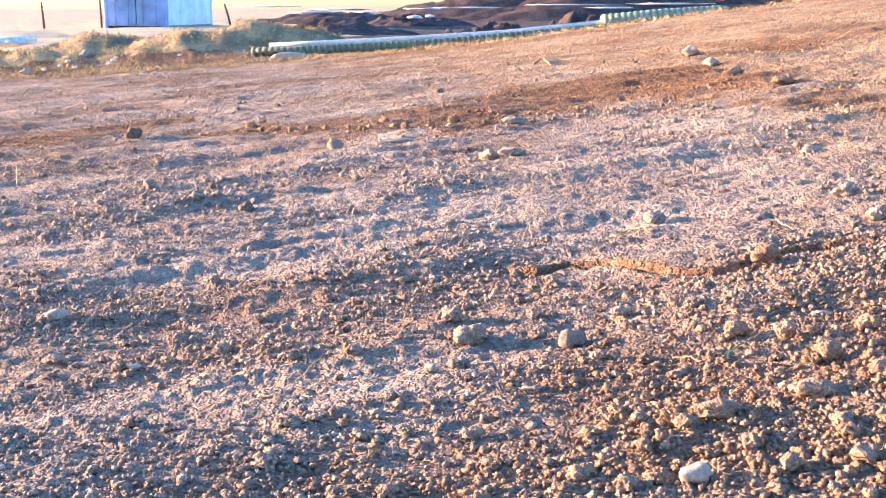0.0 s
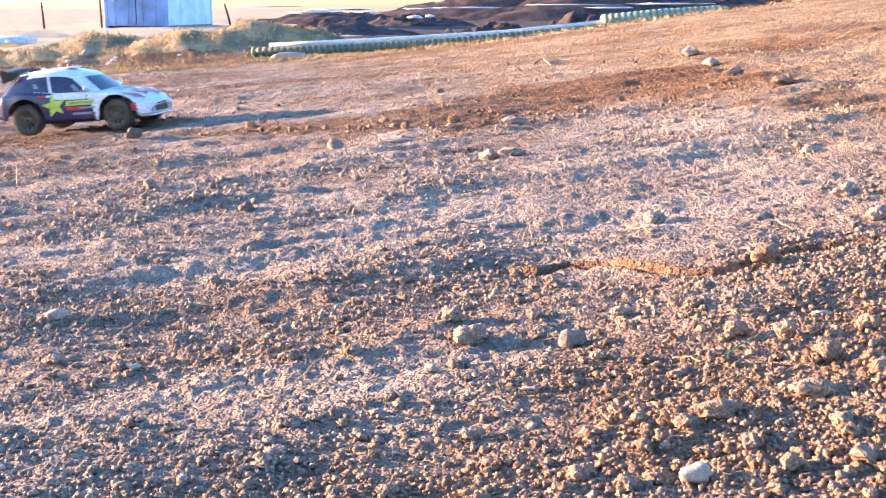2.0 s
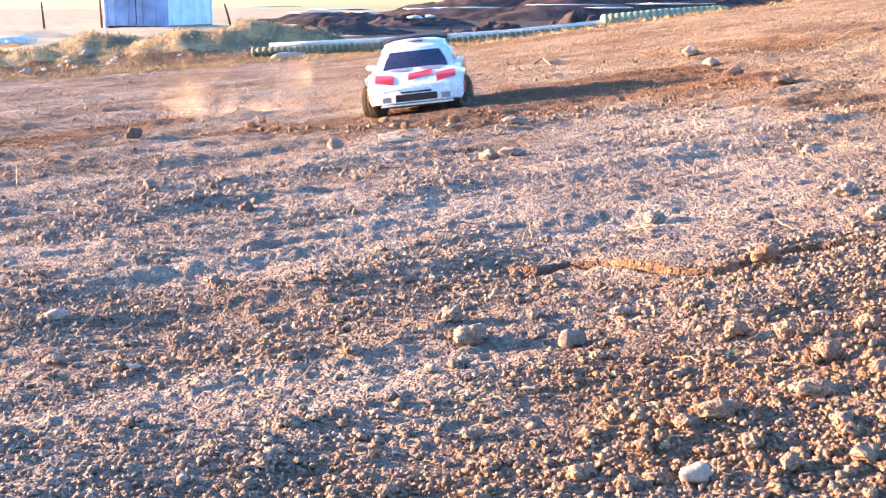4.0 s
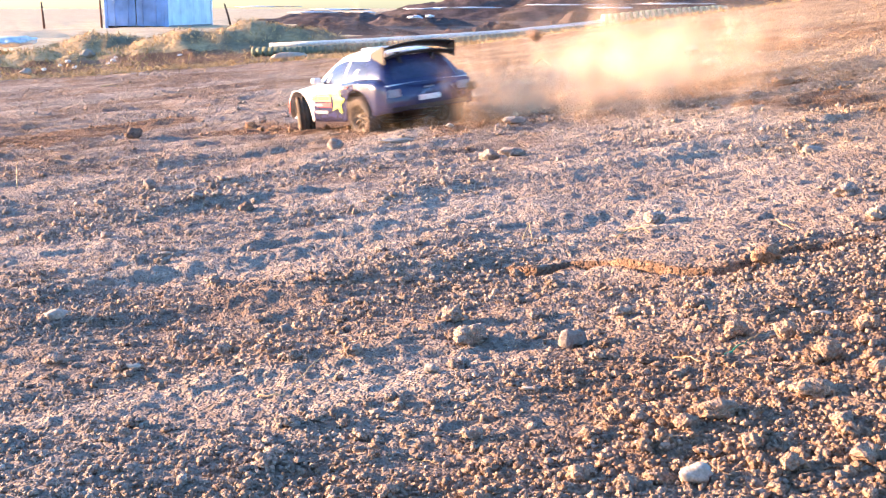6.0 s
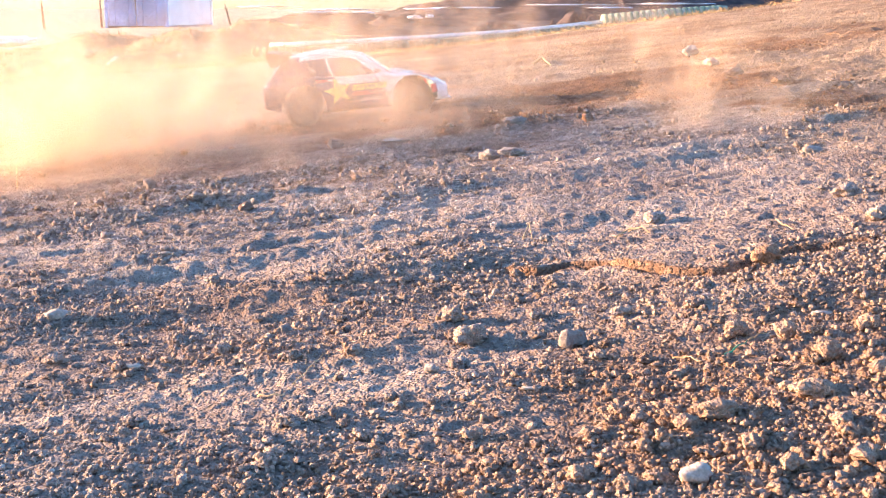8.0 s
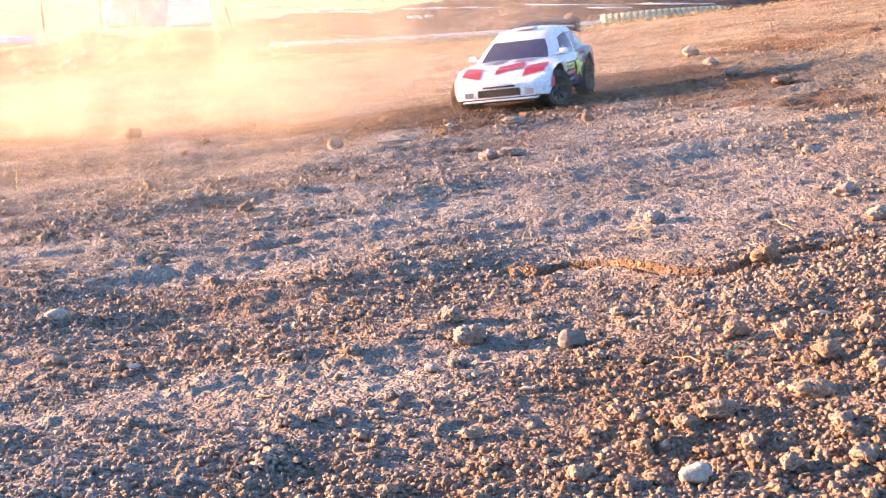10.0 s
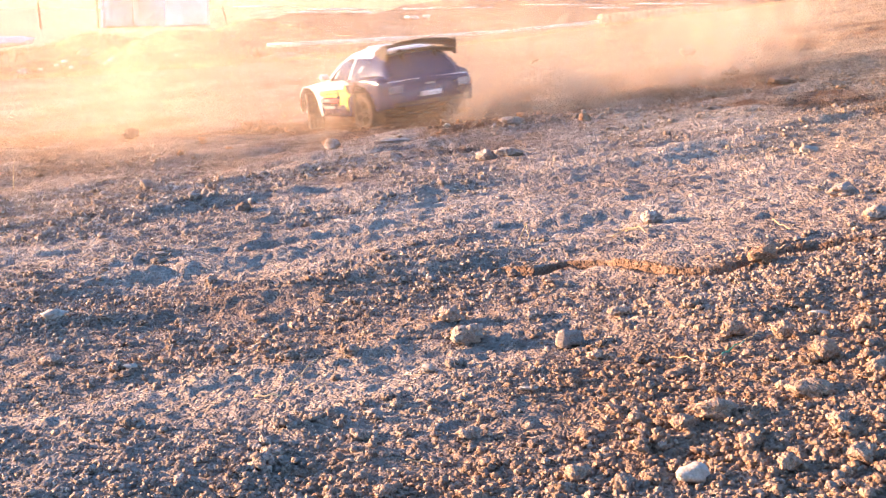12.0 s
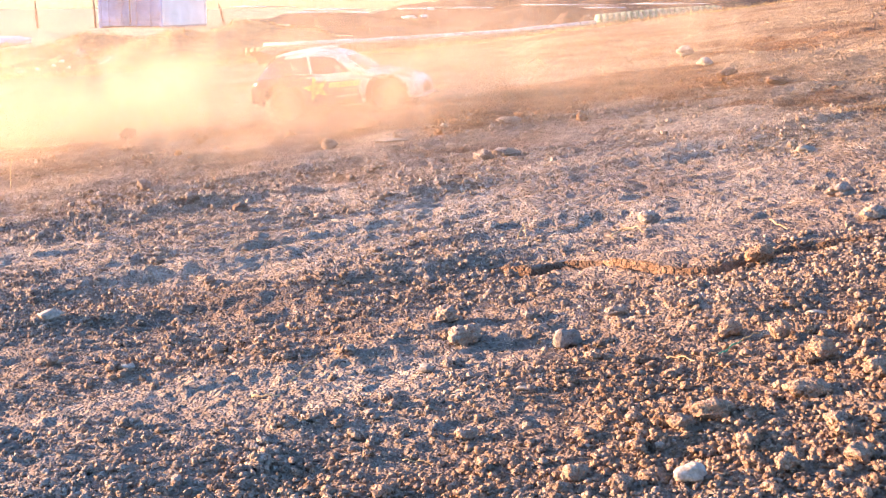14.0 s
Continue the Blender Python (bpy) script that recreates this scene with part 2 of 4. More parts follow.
def bank(x, y):
    """The smooth bank and what lies beyond it, without clods."""
    xs = 7 * np.tanh(x / 7)
    near = 0.11 * xs + 0.04 * (np.sqrt(xs * xs + 1) - 1)
    edge = 9.4 + 0.25 * value_noise(x * 0.7, y * 0 + 3.1, 5)
    out = smooth(edge, edge + 5.0, y)
    z = near * (1 - out) + FIELD * out
    berm = np.exp(-((y - 11.6 - 0.1 * x) / 0.95) ** 2) * smooth(0.6, -1.4, x) * (0.28 + 0.24 * fbm(x * 1.6, y * 1.6, 4, 11, 0.6))
    z = z + berm
    r = np.hypot(x, y)
    z = np.where(r > 18, z * smooth(90, 18, r) + FIELD * (1 - smooth(90, 18, r)), z)
    return z


def by_bearing(px, py):
    """The place on the smooth bank along a bearing given across and down from the lens axis."""
    way = pose(0, 0, 0, PITCH, 0, 0).to_3x3() @ Vector(((px - 784) / F, (441 - py) / F, -1))
    d = 0.4
    for _ in range(60):
        p = EYE + way * d
        d += (p.z - float(bank(np.array([p.x]), np.array([p.y]))[0])) / 0.25
        d = max(0.2, min(d, 40))
    p = EYE + way * d
    return p.x, p.y


CRACK += [by_bearing(*p) for p in ((888, 478), (950, 482), (1010, 468), (1075, 470), (1110, 480), (1180, 490), (1260, 492), (1340, 478), (1380, 462), (1450, 452), (1568, 442), (1640, 436))]


def height(x, y):
    z = bank(x, y)
    r = np.hypot(x, y)
    near = smooth(14, 9, r)
    warp = fbm(x * 2, y * 2, 2, 77) * 0.35
    ridges = fbm(x * 1.1 + warp, y * 6.5 - x * 1.4 + warp, 4, 31)
    rut = fbm(x * 3.5 + warp, y * 16 - x * 3.0 + 2 * warp, 3, 33)
    z = z + near * (0.021 * ridges * smooth(0.5, 1.6, r) * (0.35 + 0.65 * smooth(6, 2.5, r)) + 0.011 * rut * smooth(0.7, 1.3, r) + 0.018 * fbm(x * 2.2, y * 2.2, 3, 3) + 0.0048 * fbm(x * 20, y * 26, 4, 21, 0.7) + 0.008 * fbm(x * 7, y * 13, 4, 23, 0.68) * smooth(1.8, 3.5, r))
    z = z + near * smooth(5, 2.0, r) * 0.0016 * np.abs(fbm(x * 60, y * 75, 2, 51)) * 2
    z = z + (1 - near) * 0.12 * fbm(x * 0.6, y * 0.6, 4, 9) * smooth(200, 20, r)
    c = crack_distance(x, y) + 0.006 * fbm(x * 40, y * 40, 2, 63)
    line = np.interp(x, [p[0] for p in CRACK], [p[1] for p in CRACK])
    lip = 0.002 * smooth(0.16, 0.01, y - line) * (y > line) * smooth(CRACK[0][0] - 0.03, CRACK[0][0] + 0.08, x) * smooth(1.2, 0.9, x)
    return z + lip - 0.014 * smooth(0.008, 0.003, c)


def damp_and_shade(x, y):
    """Where the soil is churned up and damp: along the car's track and in the loose soil nearest the camera. Also the
    shade painted along the crack.
    """
    n = fbm(x * 1.7, y * 1.7, 4, 15)
    fine = fbm(x * 9, y * 9, 3, 16)
    track = np.exp(-((x - 0.75) / 0.62) ** 2 - ((y - 3.6) / 0.85) ** 2) + 0.9 * np.exp(-((x + 1.12) / 0.33) ** 2 - ((y - 4.2) / 0.42) ** 2)
    track = track + 0.5 * np.exp(-((np.hypot(x + 0.05, (y - 3.75)) - 0.42) / 0.2) ** 2)
    upper = 0.45 * smooth(2.3, 3.4, y) * smooth(-0.35, 0.35, n + 0.5 * fine)
    loose = 0.8 * smooth(1.0, 0.6, y - 0.7 * x) + 0.34 * smooth(1.9, 1.2, y)
    # the crack's shadow, painted into the soil colour along its groove
    crack_shade = 0.95 * smooth(0.016, 0.006, crack_distance(x, y))
    far = smooth(9.5, 10.2, y) * smooth(-0.4, 0.2, n + 0.2)
    return np.clip(far + crack_shade + upper + smooth(0.15, 0.85, track + 0.9 * n + 0.4 * fine) * (track > 0.02) + np.clip(loose + 0.7 * n + 0.5 * fine, 0, 1) * 0.75, 0, 1)


def make_ground():
    front = np.linspace(-25, 25, 460)
    around = np.concatenate([np.linspace(25, 335, 60)[1:-1]])
    ang = np.radians(np.concatenate([front, around]))
    rad = np.concatenate([np.geomspace(0.004, 0.5, 16)[:-1], np.geomspace(0.5, 0.9, 80)[:-1], np.geomspace(0.9, 2.2, 380)[:-1], np.geomspace(2.2, 10.5, 420)[:-1], np.geomspace(10.5, 40, 90)[:-1], np.geomspace(40, 3500, 40)])
    R, A = np.meshgrid(rad, ang, indexing="ij")
    X, Y = R * np.sin(A), R * np.cos(A) - 0.06
    Z = height(X, Y)
    nr, na = R.shape
    v = np.stack([X, Y, Z], -1).reshape(-1, 3)
    i, j = np.meshgrid(np.arange(nr - 1), np.arange(na), indexing="ij")
    k = (j + 1) % na
    f = np.stack([i * na + j, i * na + k, (i + 1) * na + k, (i + 1) * na + j], -1).reshape(-1, 4)[:, ::-1]
    c = v[f].mean(1)
    n = 0.8 * fbm(c[:, 0] * 0.5, c[:, 1] * 0.5, 3, 41)
    far = c[:, 1] + n > 13.2
    index = np.where(far, np.where(c[:, 0] + 6 * n > -0.06 * c[:, 1] - 2.0, 2, 1), 0)
    index = np.where((c[:, 1] < -12) | (np.abs(c[:, 0]) > 14 + 10 * n), 1, index)
    turf = (index == 0) & (c[:, 1] + 0.35 * n > 10.55) & (c[:, 0] < 0.9 + 0.6 * n)
    index = np.where(turf, 3, index)
    # the damp attribute also carries the crack's painted shade
    ob = new("ground", raw_mesh("ground", v, f, [DIRT, FIELD_STRAW, DARK_EARTH, TURF], index, damp=damp_and_shade(v[:, 0], v[:, 1])))
    return tagged(ob, "bare dry dirt bank with ruts and crumbled soil", "ground", kind="structure")


make_ground()


def ground_z(x, y):
    return float(height(np.array([x], float), np.array([y], float))[0])


# ---- crumbled soil ----
def blob(seed, level=1, rough=0.35):
    """Vertices and triangles of one lumpy clod of radius about 1."""
    bm = bmesh.new()
    bmesh.ops.create_icosphere(bm, subdivisions=level, radius=1)
    for v in bm.verts:
        n = v.co.normalized()
        v.co = n * (1 + rough * noise.noise(n * 1.3 + Vector((seed * 3.7, 0, 0))) * 1.6 + rough * 0.6 * noise.noise(n * 3.5 + Vector((0, seed * 2.1, 0))))
    bm.verts.ensure_lookup_table()
    v = np.array([p.co[:] for p in bm.verts])
    f = np.array([[p.index for p in q.verts] for q in bm.faces])
    bm.free()
    return v, f


def scatter(name, mat, places, sizes, level, label, category, rough=0.35, flat=0.75, sink=0.3):
    rng = np.random.default_rng(len(places) + level)
    kinds = [blob(k + 10 * level, level, rough) for k in range(9)]
    vs, fs, wet, base = [], [], [], 0
    zs = height(places[:, 0], places[:, 1])
    pick = rng.integers(0, 9, len(places))
    for q in range(9):
        idx = np.where(pick == q)[0]
        v, f = kinds[q]
        a = rng.uniform(0, 2 * np.pi, len(idx))
        s = sizes[idx][:, None, None] * rng.uniform(0.8, 1.2, (len(idx), 1, 3)) * np.array([1, 1, flat])
        V = v[None] * s
        c, sn = np.cos(a)[:, None], np.sin(a)[:, None]
        P = np.stack([V[..., 0] * c - V[..., 1] * sn, V[..., 0] * sn + V[..., 1] * c, V[..., 2]], -1)
        P += np.stack([places[idx, 0], places[idx, 1], zs[idx] + sizes[idx] * (flat - sink)], -1)[:, None, :]
        vs.append(P.reshape(-1, 3))
        wet.append(np.repeat(np.clip(damp_and_shade(places[idx, 0], places[idx, 1]) + rng.normal(0, 0.15, len(idx)), 0, 1), len(v)))
        fs.append((f[None] + (base + np.arange(len(idx)) * len(v))[:, None, None]).reshape(-1, 3))
        base += len(idx) * len(v)
    ob = new(name, raw_mesh(name, np.concatenate(vs), np.concatenate(fs), [mat], damp=np.concatenate(wet)))
    return tagged(ob, label, category, kind="stuff")


def sow(rng, count, y0, y1, power, patch):
    """Random places on the bank before the camera, thicker in patches and towards the loose soil by the camera."""
    out = []
    while sum(map(len, out)) < count:
        y = y0 * (y1 / y0) ** (rng.random(count * 2) ** power)
        x = y * rng.uniform(-0.42, 0.42, count * 2)
        loose = 0.5 * smooth(0.0, 0.35, x) * smooth(1.35, 1.0, y) + 0.25 * smooth(1.45, 1.2, y) * smooth(0.0, 0.5, fbm(x * 2, y * 2, 2, 93) + 0.25)
        calm = 0.6 * smooth(0.02, 0.2, x) * smooth(1.22, 1.38, y) * smooth(2.1, 1.75, y)
        keep = 1.6 * fbm(x * 5.0, y * 7.0, 3, 91) + loose - calm > rng.uniform(-0.25, 0.9, count * 2) * patch
        keep &= crack_distance(x, y) > 0.012
        out.append(np.stack([x, y], -1)[keep])
    return np.concatenate(out)[:count]


def make_clods(rng, places, sizes):
    """Crumbly clods: a lumpy core with crumbs caked all over it, each resting on the soil."""
    cores = [blob(k + 200, 2, 0.55) for k in range(6)]
    bits = [blob(k + 300, 1, 0.45) for k in range(6)]
    vs, fs, wet, base = [], [], [], 0
    zs = height(places[:, 0], places[:, 1])
    damp = damp_and_shade(places[:, 0], places[:, 1])
    for k, ((x, y), z, r) in enumerate(zip(places, zs, sizes)):
        at = np.array([x, y, z + 0.3 * r])
        squash = np.array([rng.uniform(0.8, 1.3), rng.uniform(0.8, 1.3), rng.uniform(0.6, 0.9)])
        lumps = [(cores[k % 6], at, 0.72 * r)]
        for _ in range(22):
            d = rng.normal(0, 1, 3)
            d /= np.linalg.norm(d)
            d[2] = abs(d[2]) * 1.1 - 0.25
            lumps.append((bits[rng.integers(6)], at + d * r * squash * rng.uniform(0.6, 0.95), r * rng.uniform(0.16, 0.42)))
        for (v, f), c, q in lumps:
            a = rng.uniform(0, 6.28)
            turn = np.array([[math.cos(a), -math.sin(a), 0], [math.sin(a), math.cos(a), 0], [0, 0, 1]])
            vs.append((v * q * squash) @ turn.T + c)
            fs.append(f + base)
            base += len(v)
            wet.append(np.full(len(v), np.clip(damp[k] + rng.normal(0, 0.15), 0, 1)))
    ob = new("soil_clods", raw_mesh("soil_clods", np.concatenate(vs), np.concatenate(fs), [CLOD], damp=np.concatenate(wet)))
    return tagged(ob, "crumbly caked clods of dry brown soil", "soil clods", kind="stuff")


def make_crumbs():
    rng = np.random.default_rng(4)
    p = sow(rng, 38000, 0.6, 4.2, 0.95, 1.1)
    scatter("soil_crumbs", CLOD, p, 0.0006 + 0.0021 * rng.random(len(p)) ** 4 + 0.00025 * p[:, 1], 1, "loose crumbs of dry brown soil", "soil crumbs", 0.4)
    p = sow(rng, 6000, 0.6, 1.5, 0.8, 2.0)
    scatter("near_crumbs", CLOD, p, 0.0008 + 0.0032 * rng.random(len(p)) ** 3, 2, "loose lumpy crumbs of dry brown soil", "soil crumbs", 0.5)
    p = sow(rng, 310, 0.6, 1.7, 0.8, 2.2)
    make_clods(rng, p, 0.004 + 0.0055 * rng.random(len(p)) ** 2.5)
    p = sow(rng, 20000, 1.8, 9.3, 1.1, 0.8)
    scatter("far_crumbs", CLOD, p, 0.0008 + 0.006 * rng.random(len(p)) ** 14 + 0.00032 * p[:, 1], 1, "scattered crumbs and small stones on the dirt", "soil crumbs", 0.4)


make_crumbs()


# ---- single stones, roots and straws on the bank ----
def clump(seed, rough):
    """A clod of many lumps grown together."""
    bm = bmesh.new()
    bmesh.ops.create_icosphere(bm, subdivisions=4, radius=1)
    shift = Vector((seed * 0.37, seed * 0.11, 0))
    for q in bm.verts:
        n = q.co.normalized()
        lump = 1 - noise.voronoi(n * 1.9 + shift)[0][0]
        small = 1 - noise.voronoi(n * 4.6 + shift)[0][0]
        q.co = n * (0.45 + 0.36 * lump + 0.27 * small + 0.30 * noise.noise(n * 1.2 + shift))
    v = np.array([p.co[:] for p in bm.verts])
    f = np.array([[p.index for p in q.verts] for q in bm.faces])
    bm.free()
    return v * 1.35 / np.abs(v).max(), f


def stone(px, py, size, mat=STONE, stretch=1.0, flat=0.75, turn=0.0, label="rounded grey-brown stone lying on the dirt", name="stone", rough=0.3):
    """A stone of that width (metres) resting where the bank lies in that direction."""
    x, y = by_bearing(px, py)
    v, f = clump(px + py, rough) if name == "clod" else blob(px * 0.13 + py * 0.07, 3, rough)
    v = v * np.array([stretch, 1.0, flat]) * size / 2 / max(stretch, 1.0)
    ob = new(name, raw_mesh(name, v, f, [mat], damp=np.full(len(v), 0.95 * float(damp_and_shade(np.array([x]), np.array([y]))[0]))))
    ob.matrix_basis = pose(x, y, ground_z(x, y) - v[:, 2].min() * 0.72, 0, 0, turn)
    return tagged(ob, label, "stone" if name == "stone" else "clod", group="stones on the bank" if name == "stone" else "clods on the bank")


for px, py, s, st, fl, tn in ((1011, 610, 0.024, 1.1, 0.85, 20), (593, 270, 0.040, 1.1, 0.85, 120), (265, 336, 0.025, 1.1, 0.9, 10), (437, 386, 0.026, 1.2, 0.7, 60),
                              (778, 168, 0.035, 1.1, 0.8, 0), (236, 255, 0.050, 1.2, 0.8, 30), (505, 582, 0.015, 1.3, 0.9, 80), (1186, 242, 0.014, 1, 0.8, 0),
                              (445, 446, 0.012, 1, 0.8, 0), (187, 432, 0.012, 1, 0.8, 0), (667, 735, 0.0115, 1.4, 0.6, 10), (523, 764, 0.0095, 1.3, 0.6, 10), (768, 500, 0.011, 1.2, 0.7, 0)):
    if s == 0.050 or (px, py) in ((778, 168), (437, 386)):
        stone(px, py, s, DARK_STONE, st, fl, tn, "dark brown earthy stone lying on the dirt")
    else:
        stone(px, py, s, STONE, st, fl, tn)
for px, py, s, st, fl, tn in ((1232, 855, 0.019, 1.2, 0.75, 10), (104, 582, 0.026, 1.6, 0.7, 25), (710, 264, 0.085, 3.4, 0.35, 8), (720, 289, 0.036, 1.8, 0.4, 0), (1438, 264, 0.032, 1.4, 0.7, 0),
                              (1452, 565, 0.0165, 1.6, 0.5, 0), (765, 662, 0.0115, 1.2, 0.8, 0), (608, 389, 0.018, 1.4, 0.5, 0), (293, 459, 0.018, 2.0, 0.5, 0), (1222, 104, 0.06, 1.2, 0.8, 0),
                              (1258, 118, 0.05, 1.3, 0.7, 0), (940, 695, 0.014, 2.0, 0.4, 0), (1140, 790, 0.0125, 1.5, 0.6, 0), (797, 244, 0.02, 1.3, 0.6, 0), (238, 664, 0.011, 1.2, 0.7, 0)):
    stone(px, py, s, PALE_STONE, st, fl, tn, "pale weathered stone lying on the dirt")
for px, py, s, st, fl in ((1354, 480, 0.026, 1.2, 0.8), (1158, 378, 0.034, 1.4, 0.7), (905, 290, 0.050, 1.6, 0.5), (865, 291, 0.034, 1.1, 0.7), (1497, 345, 0.045, 1.4, 0.6), (1556, 396, 0.03, 1.3, 0.7),
                          (832, 612, 0.026, 1.3, 0.8), (800, 580, 0.022, 1.2, 0.8), (392, 632, 0.016, 1.2, 0.8), (98, 648, 0.02, 1.4, 0.6), (1562, 680, 0.022, 1.2, 0.8), (1270, 745, 0.030, 1.5, 0.55),
                          (1462, 650, 0.019, 1.1, 0.9), (1028, 846, 0.015, 1.1, 0.8), (686, 876, 0.014, 1.3, 0.8), (1528, 822, 0.020, 1.2, 0.7), (950, 572, 0.016, 1.5, 0.8), (1390, 612, 0.016, 1.0, 0.9),
                          (1298, 605, 0.018, 1.2, 0.9), (1440, 705, 0.030, 1.5, 0.6), (1130, 752, 0.014, 1.2, 0.8), (1330, 800, 0.018, 1.4, 0.7), (910, 235, 0.05, 1.5, 0.5), (880, 398, 0.03, 1.7, 0.5),
                          (350, 378, 0.024, 1.4, 0.6), (1385, 150, 0.06, 1.5, 0.5), (1300, 140, 0.06, 1.4, 0.6), (835, 770, 0.015, 1.3, 0.7), (1060, 640, 0.015, 1.3, 0.7), (1100, 570, 0.02, 1.6, 0.6),
                          (1535, 600, 0.016, 1.1, 0.9), (1215, 765, 0.017, 1.3, 0.7), (1090, 730, 0.012, 1.2, 0.8), (1400, 840, 0.015, 1.2, 0.8), (1490, 760, 0.017, 1.3, 0.7), (1200, 665, 0.02, 1.6, 0.5)):
    stone(px, py, s, CLOD, st, fl, px % 90, "lumpy brown clod of dried soil on the dirt", "clod", 0.6)


def straw(path, thick, mat=STRAW, label="dry curled root lying on the soil", name="root", category="root"):
    """A thin stalk through places given as directions, each with its height over the soil."""
    pts = []
    for px, py, lift in path:
        x, y = by_bearing(px, py)
        pts.append((x, y, ground_z(x, y) + thick + lift))
    bm = bmesh.new()
    fine = []
    for a, b in zip(pts, pts[1:]):
        for k in range(4):
            q = Vector(a).lerp(Vector(b), k / 4)
            fine.append(q + Vector((0, 0, 0.001 * math.sin(k * 1.57))))
    fine.append(Vector(pts[-1]))
    tube(bm, fine, [thick * (1 - 0.5 * k / len(fine)) for k in range(len(fine))], 6)
    return tagged(part(name, bm, mat, None, label), category=category, group="straws and roots")


straw([(1090, 425, 0.001), (1110, 412, 0.004), (1135, 415, 0.006), (1150, 424, 0.002)], 0.0011)
straw([(1112, 410, 0.002), (1140, 408, 0.005), (1166, 404, 0.003)], 0.0009)
straw([(925, 412, 0.001), (936, 398, 0.007), (942, 412, 0.001)], 0.0010)
straw([(1372, 398, 0.002), (1388, 410, 0.004), (1405, 416, 0.001)], 0.0010)
straw([(520, 690, 0.001), (545, 668, 0.003), (572, 645, 0.004)], 0.0007)
straw([(456, 712, 0.001), (480, 713, 0.002), (505, 710, 0.001)], 0.0010, label="yellowed grass blade lying on the soil", name="grass_blade", category="straw")
straw([(722, 808, 0.001), (750, 808, 0.001), (782, 811, 0.001)], 0.0006, label="pale dry straw lying on the soil", name="straw", category="straw")
straw([(1190, 638, 0.001), (1215, 640, 0.003), (1240, 650, 0.001)], 0.0008, label="pale dry straw lying on the soil", name="straw", category="straw")
straw([(1278, 648, 0.001), (1300, 638, 0.004), (1322, 622, 0.003)], 0.0009, GREEN, "green plastic strip half buried in soil", "plastic_strip", "litter")
straw([(1322, 622, 0.003), (1340, 612, 0.006), (1356, 603, 0.003)], 0.0007, STRAW, "thin brown stalk lying on the soil", "straw", "straw")
straw([(180, 155, 0.002), (196, 153, 0.01), (212, 152, 0.002)], 0.004, STRAW, "pale dry straw lying on the soil", "straw", "straw")
straw([(945, 118, 0.002), (960, 112, 0.015), (975, 118, 0.002)], 0.006, STRAW, "dry straw tuft lying on the soil", "straw", "straw")
straw([(30, 328, 0.0), (31, 318, 0.02), (34, 310, 0.03)], 0.0012, STRAW, "thin dry stalk standing in the dirt", "straw", "straw")


# ---- edge of the bank: dry grass, weeds, berm litter, pipe ----
def make_blades(name, mat, count, region, seed, size, label, category):
    """Thin crossed blades over a region(rng, n) of places."""
    rng = np.random.default_rng(seed)
    xy = region(rng, count)
    z = height(xy[:, 0], xy[:, 1])
    h = size * rng.uniform(0.4, 1.3, count)
    a = rng.uniform(0, 2 * np.pi, count)
    w = 0.03 * h + 0.0015
    lean = rng.normal(0, 0.85, (count, 2)) * h[:, None]
    base = np.stack([xy[:, 0], xy[:, 1], z - 0.01], -1)
    side = np.stack([np.cos(a) * w, np.sin(a) * w, 0 * a], -1)
    up = np.stack([lean[:, 0], lean[:, 1], h], -1)
    mid = up * np.array([0.35, 0.35, 0.55])
    V = np.stack([base - side, base + side, base + mid - side * 0.8, base + mid + side * 0.8, base + up], 1).reshape(-1, 3)
    o = np.arange(count)[:, None] * 5
    T = np.concatenate([o + np.array([[0, 1, 3]]), o + np.array([[0, 3, 2]]), o + np.array([[2, 3, 4]])])
    return tagged(new(name, raw_mesh(name, V, T, [mat], shade=False)), label, category, kind="stuff")


def edge_strip(rng, n):
    x = rng.uniform(-4.3, 3.2, n)
    y = 9.45 + 0.03 * x + np.abs(rng.normal(0, 0.28, n)) + 0.25 * value_noise(x * 0.7, x * 0 + 3.1, 5)
    return np.stack([x, y], -1)


def berm_top(rng, n):
    x = rng.uniform(-5.2, -0.4, n)
    y = 11.5 + 0.1 * x + rng.normal(0, 0.75, n)
    keep = fbm(x * 1.1, y * 1.1, 2, 71) > -0.35
    return np.stack([x, np.where(keep, y, y + 0.8)], -1)


def berm_left(rng, n):
    x = rng.uniform(-5.0, -2.4, n)
    return np.stack([x, 10.4 + rng.normal(0, 0.4, n)], -1)


def behind_pipe(rng, n):
    x = rng.uniform(-0.5, 4.2, n)
    return np.stack([x, 10.9 + 0.04 * x + np.abs(rng.normal(0, 0.5, n))], -1)


make_blades("dry_grass", GRASS, 7500, edge_strip, 1, 0.042, "strip of short yellow dry grass", "grass")
make_blades("berm_grass", GRASS, 14000, berm_top, 2, 0.040, "dry tan grass on the low berm", "grass")
make_blades("berm_weeds", WEED, 2000, berm_left, 3, 0.028, "dull green weeds on the low berm", "weeds")
make_blades("far_grass", GRASS, 3000, behind_pipe, 4, 0.06, "dry grass beyond the pipe", "grass")

for px, py, s in ((120, 112, 0.05), (106, 118, 0.04), (78, 126, 0.04), (132, 122, 0.04), (200, 112, 0.05), (205, 105, 0.04), (192, 116, 0.04), (318, 100, 0.04), (155, 103, 0.13), (47, 132, 0.09), (160, 98, 0.05)):
    stone(px, py, s, PIPE_WHITE if s < 0.06 else PALE_STONE, 1.3, 0.75, px % 60, "whitish stone lying among the weeds")
stone(513, 107, 0.30, PALE_STONE, 4.2, 0.8, 12, "long pale block lying in dry grass", "stone", 0.2)


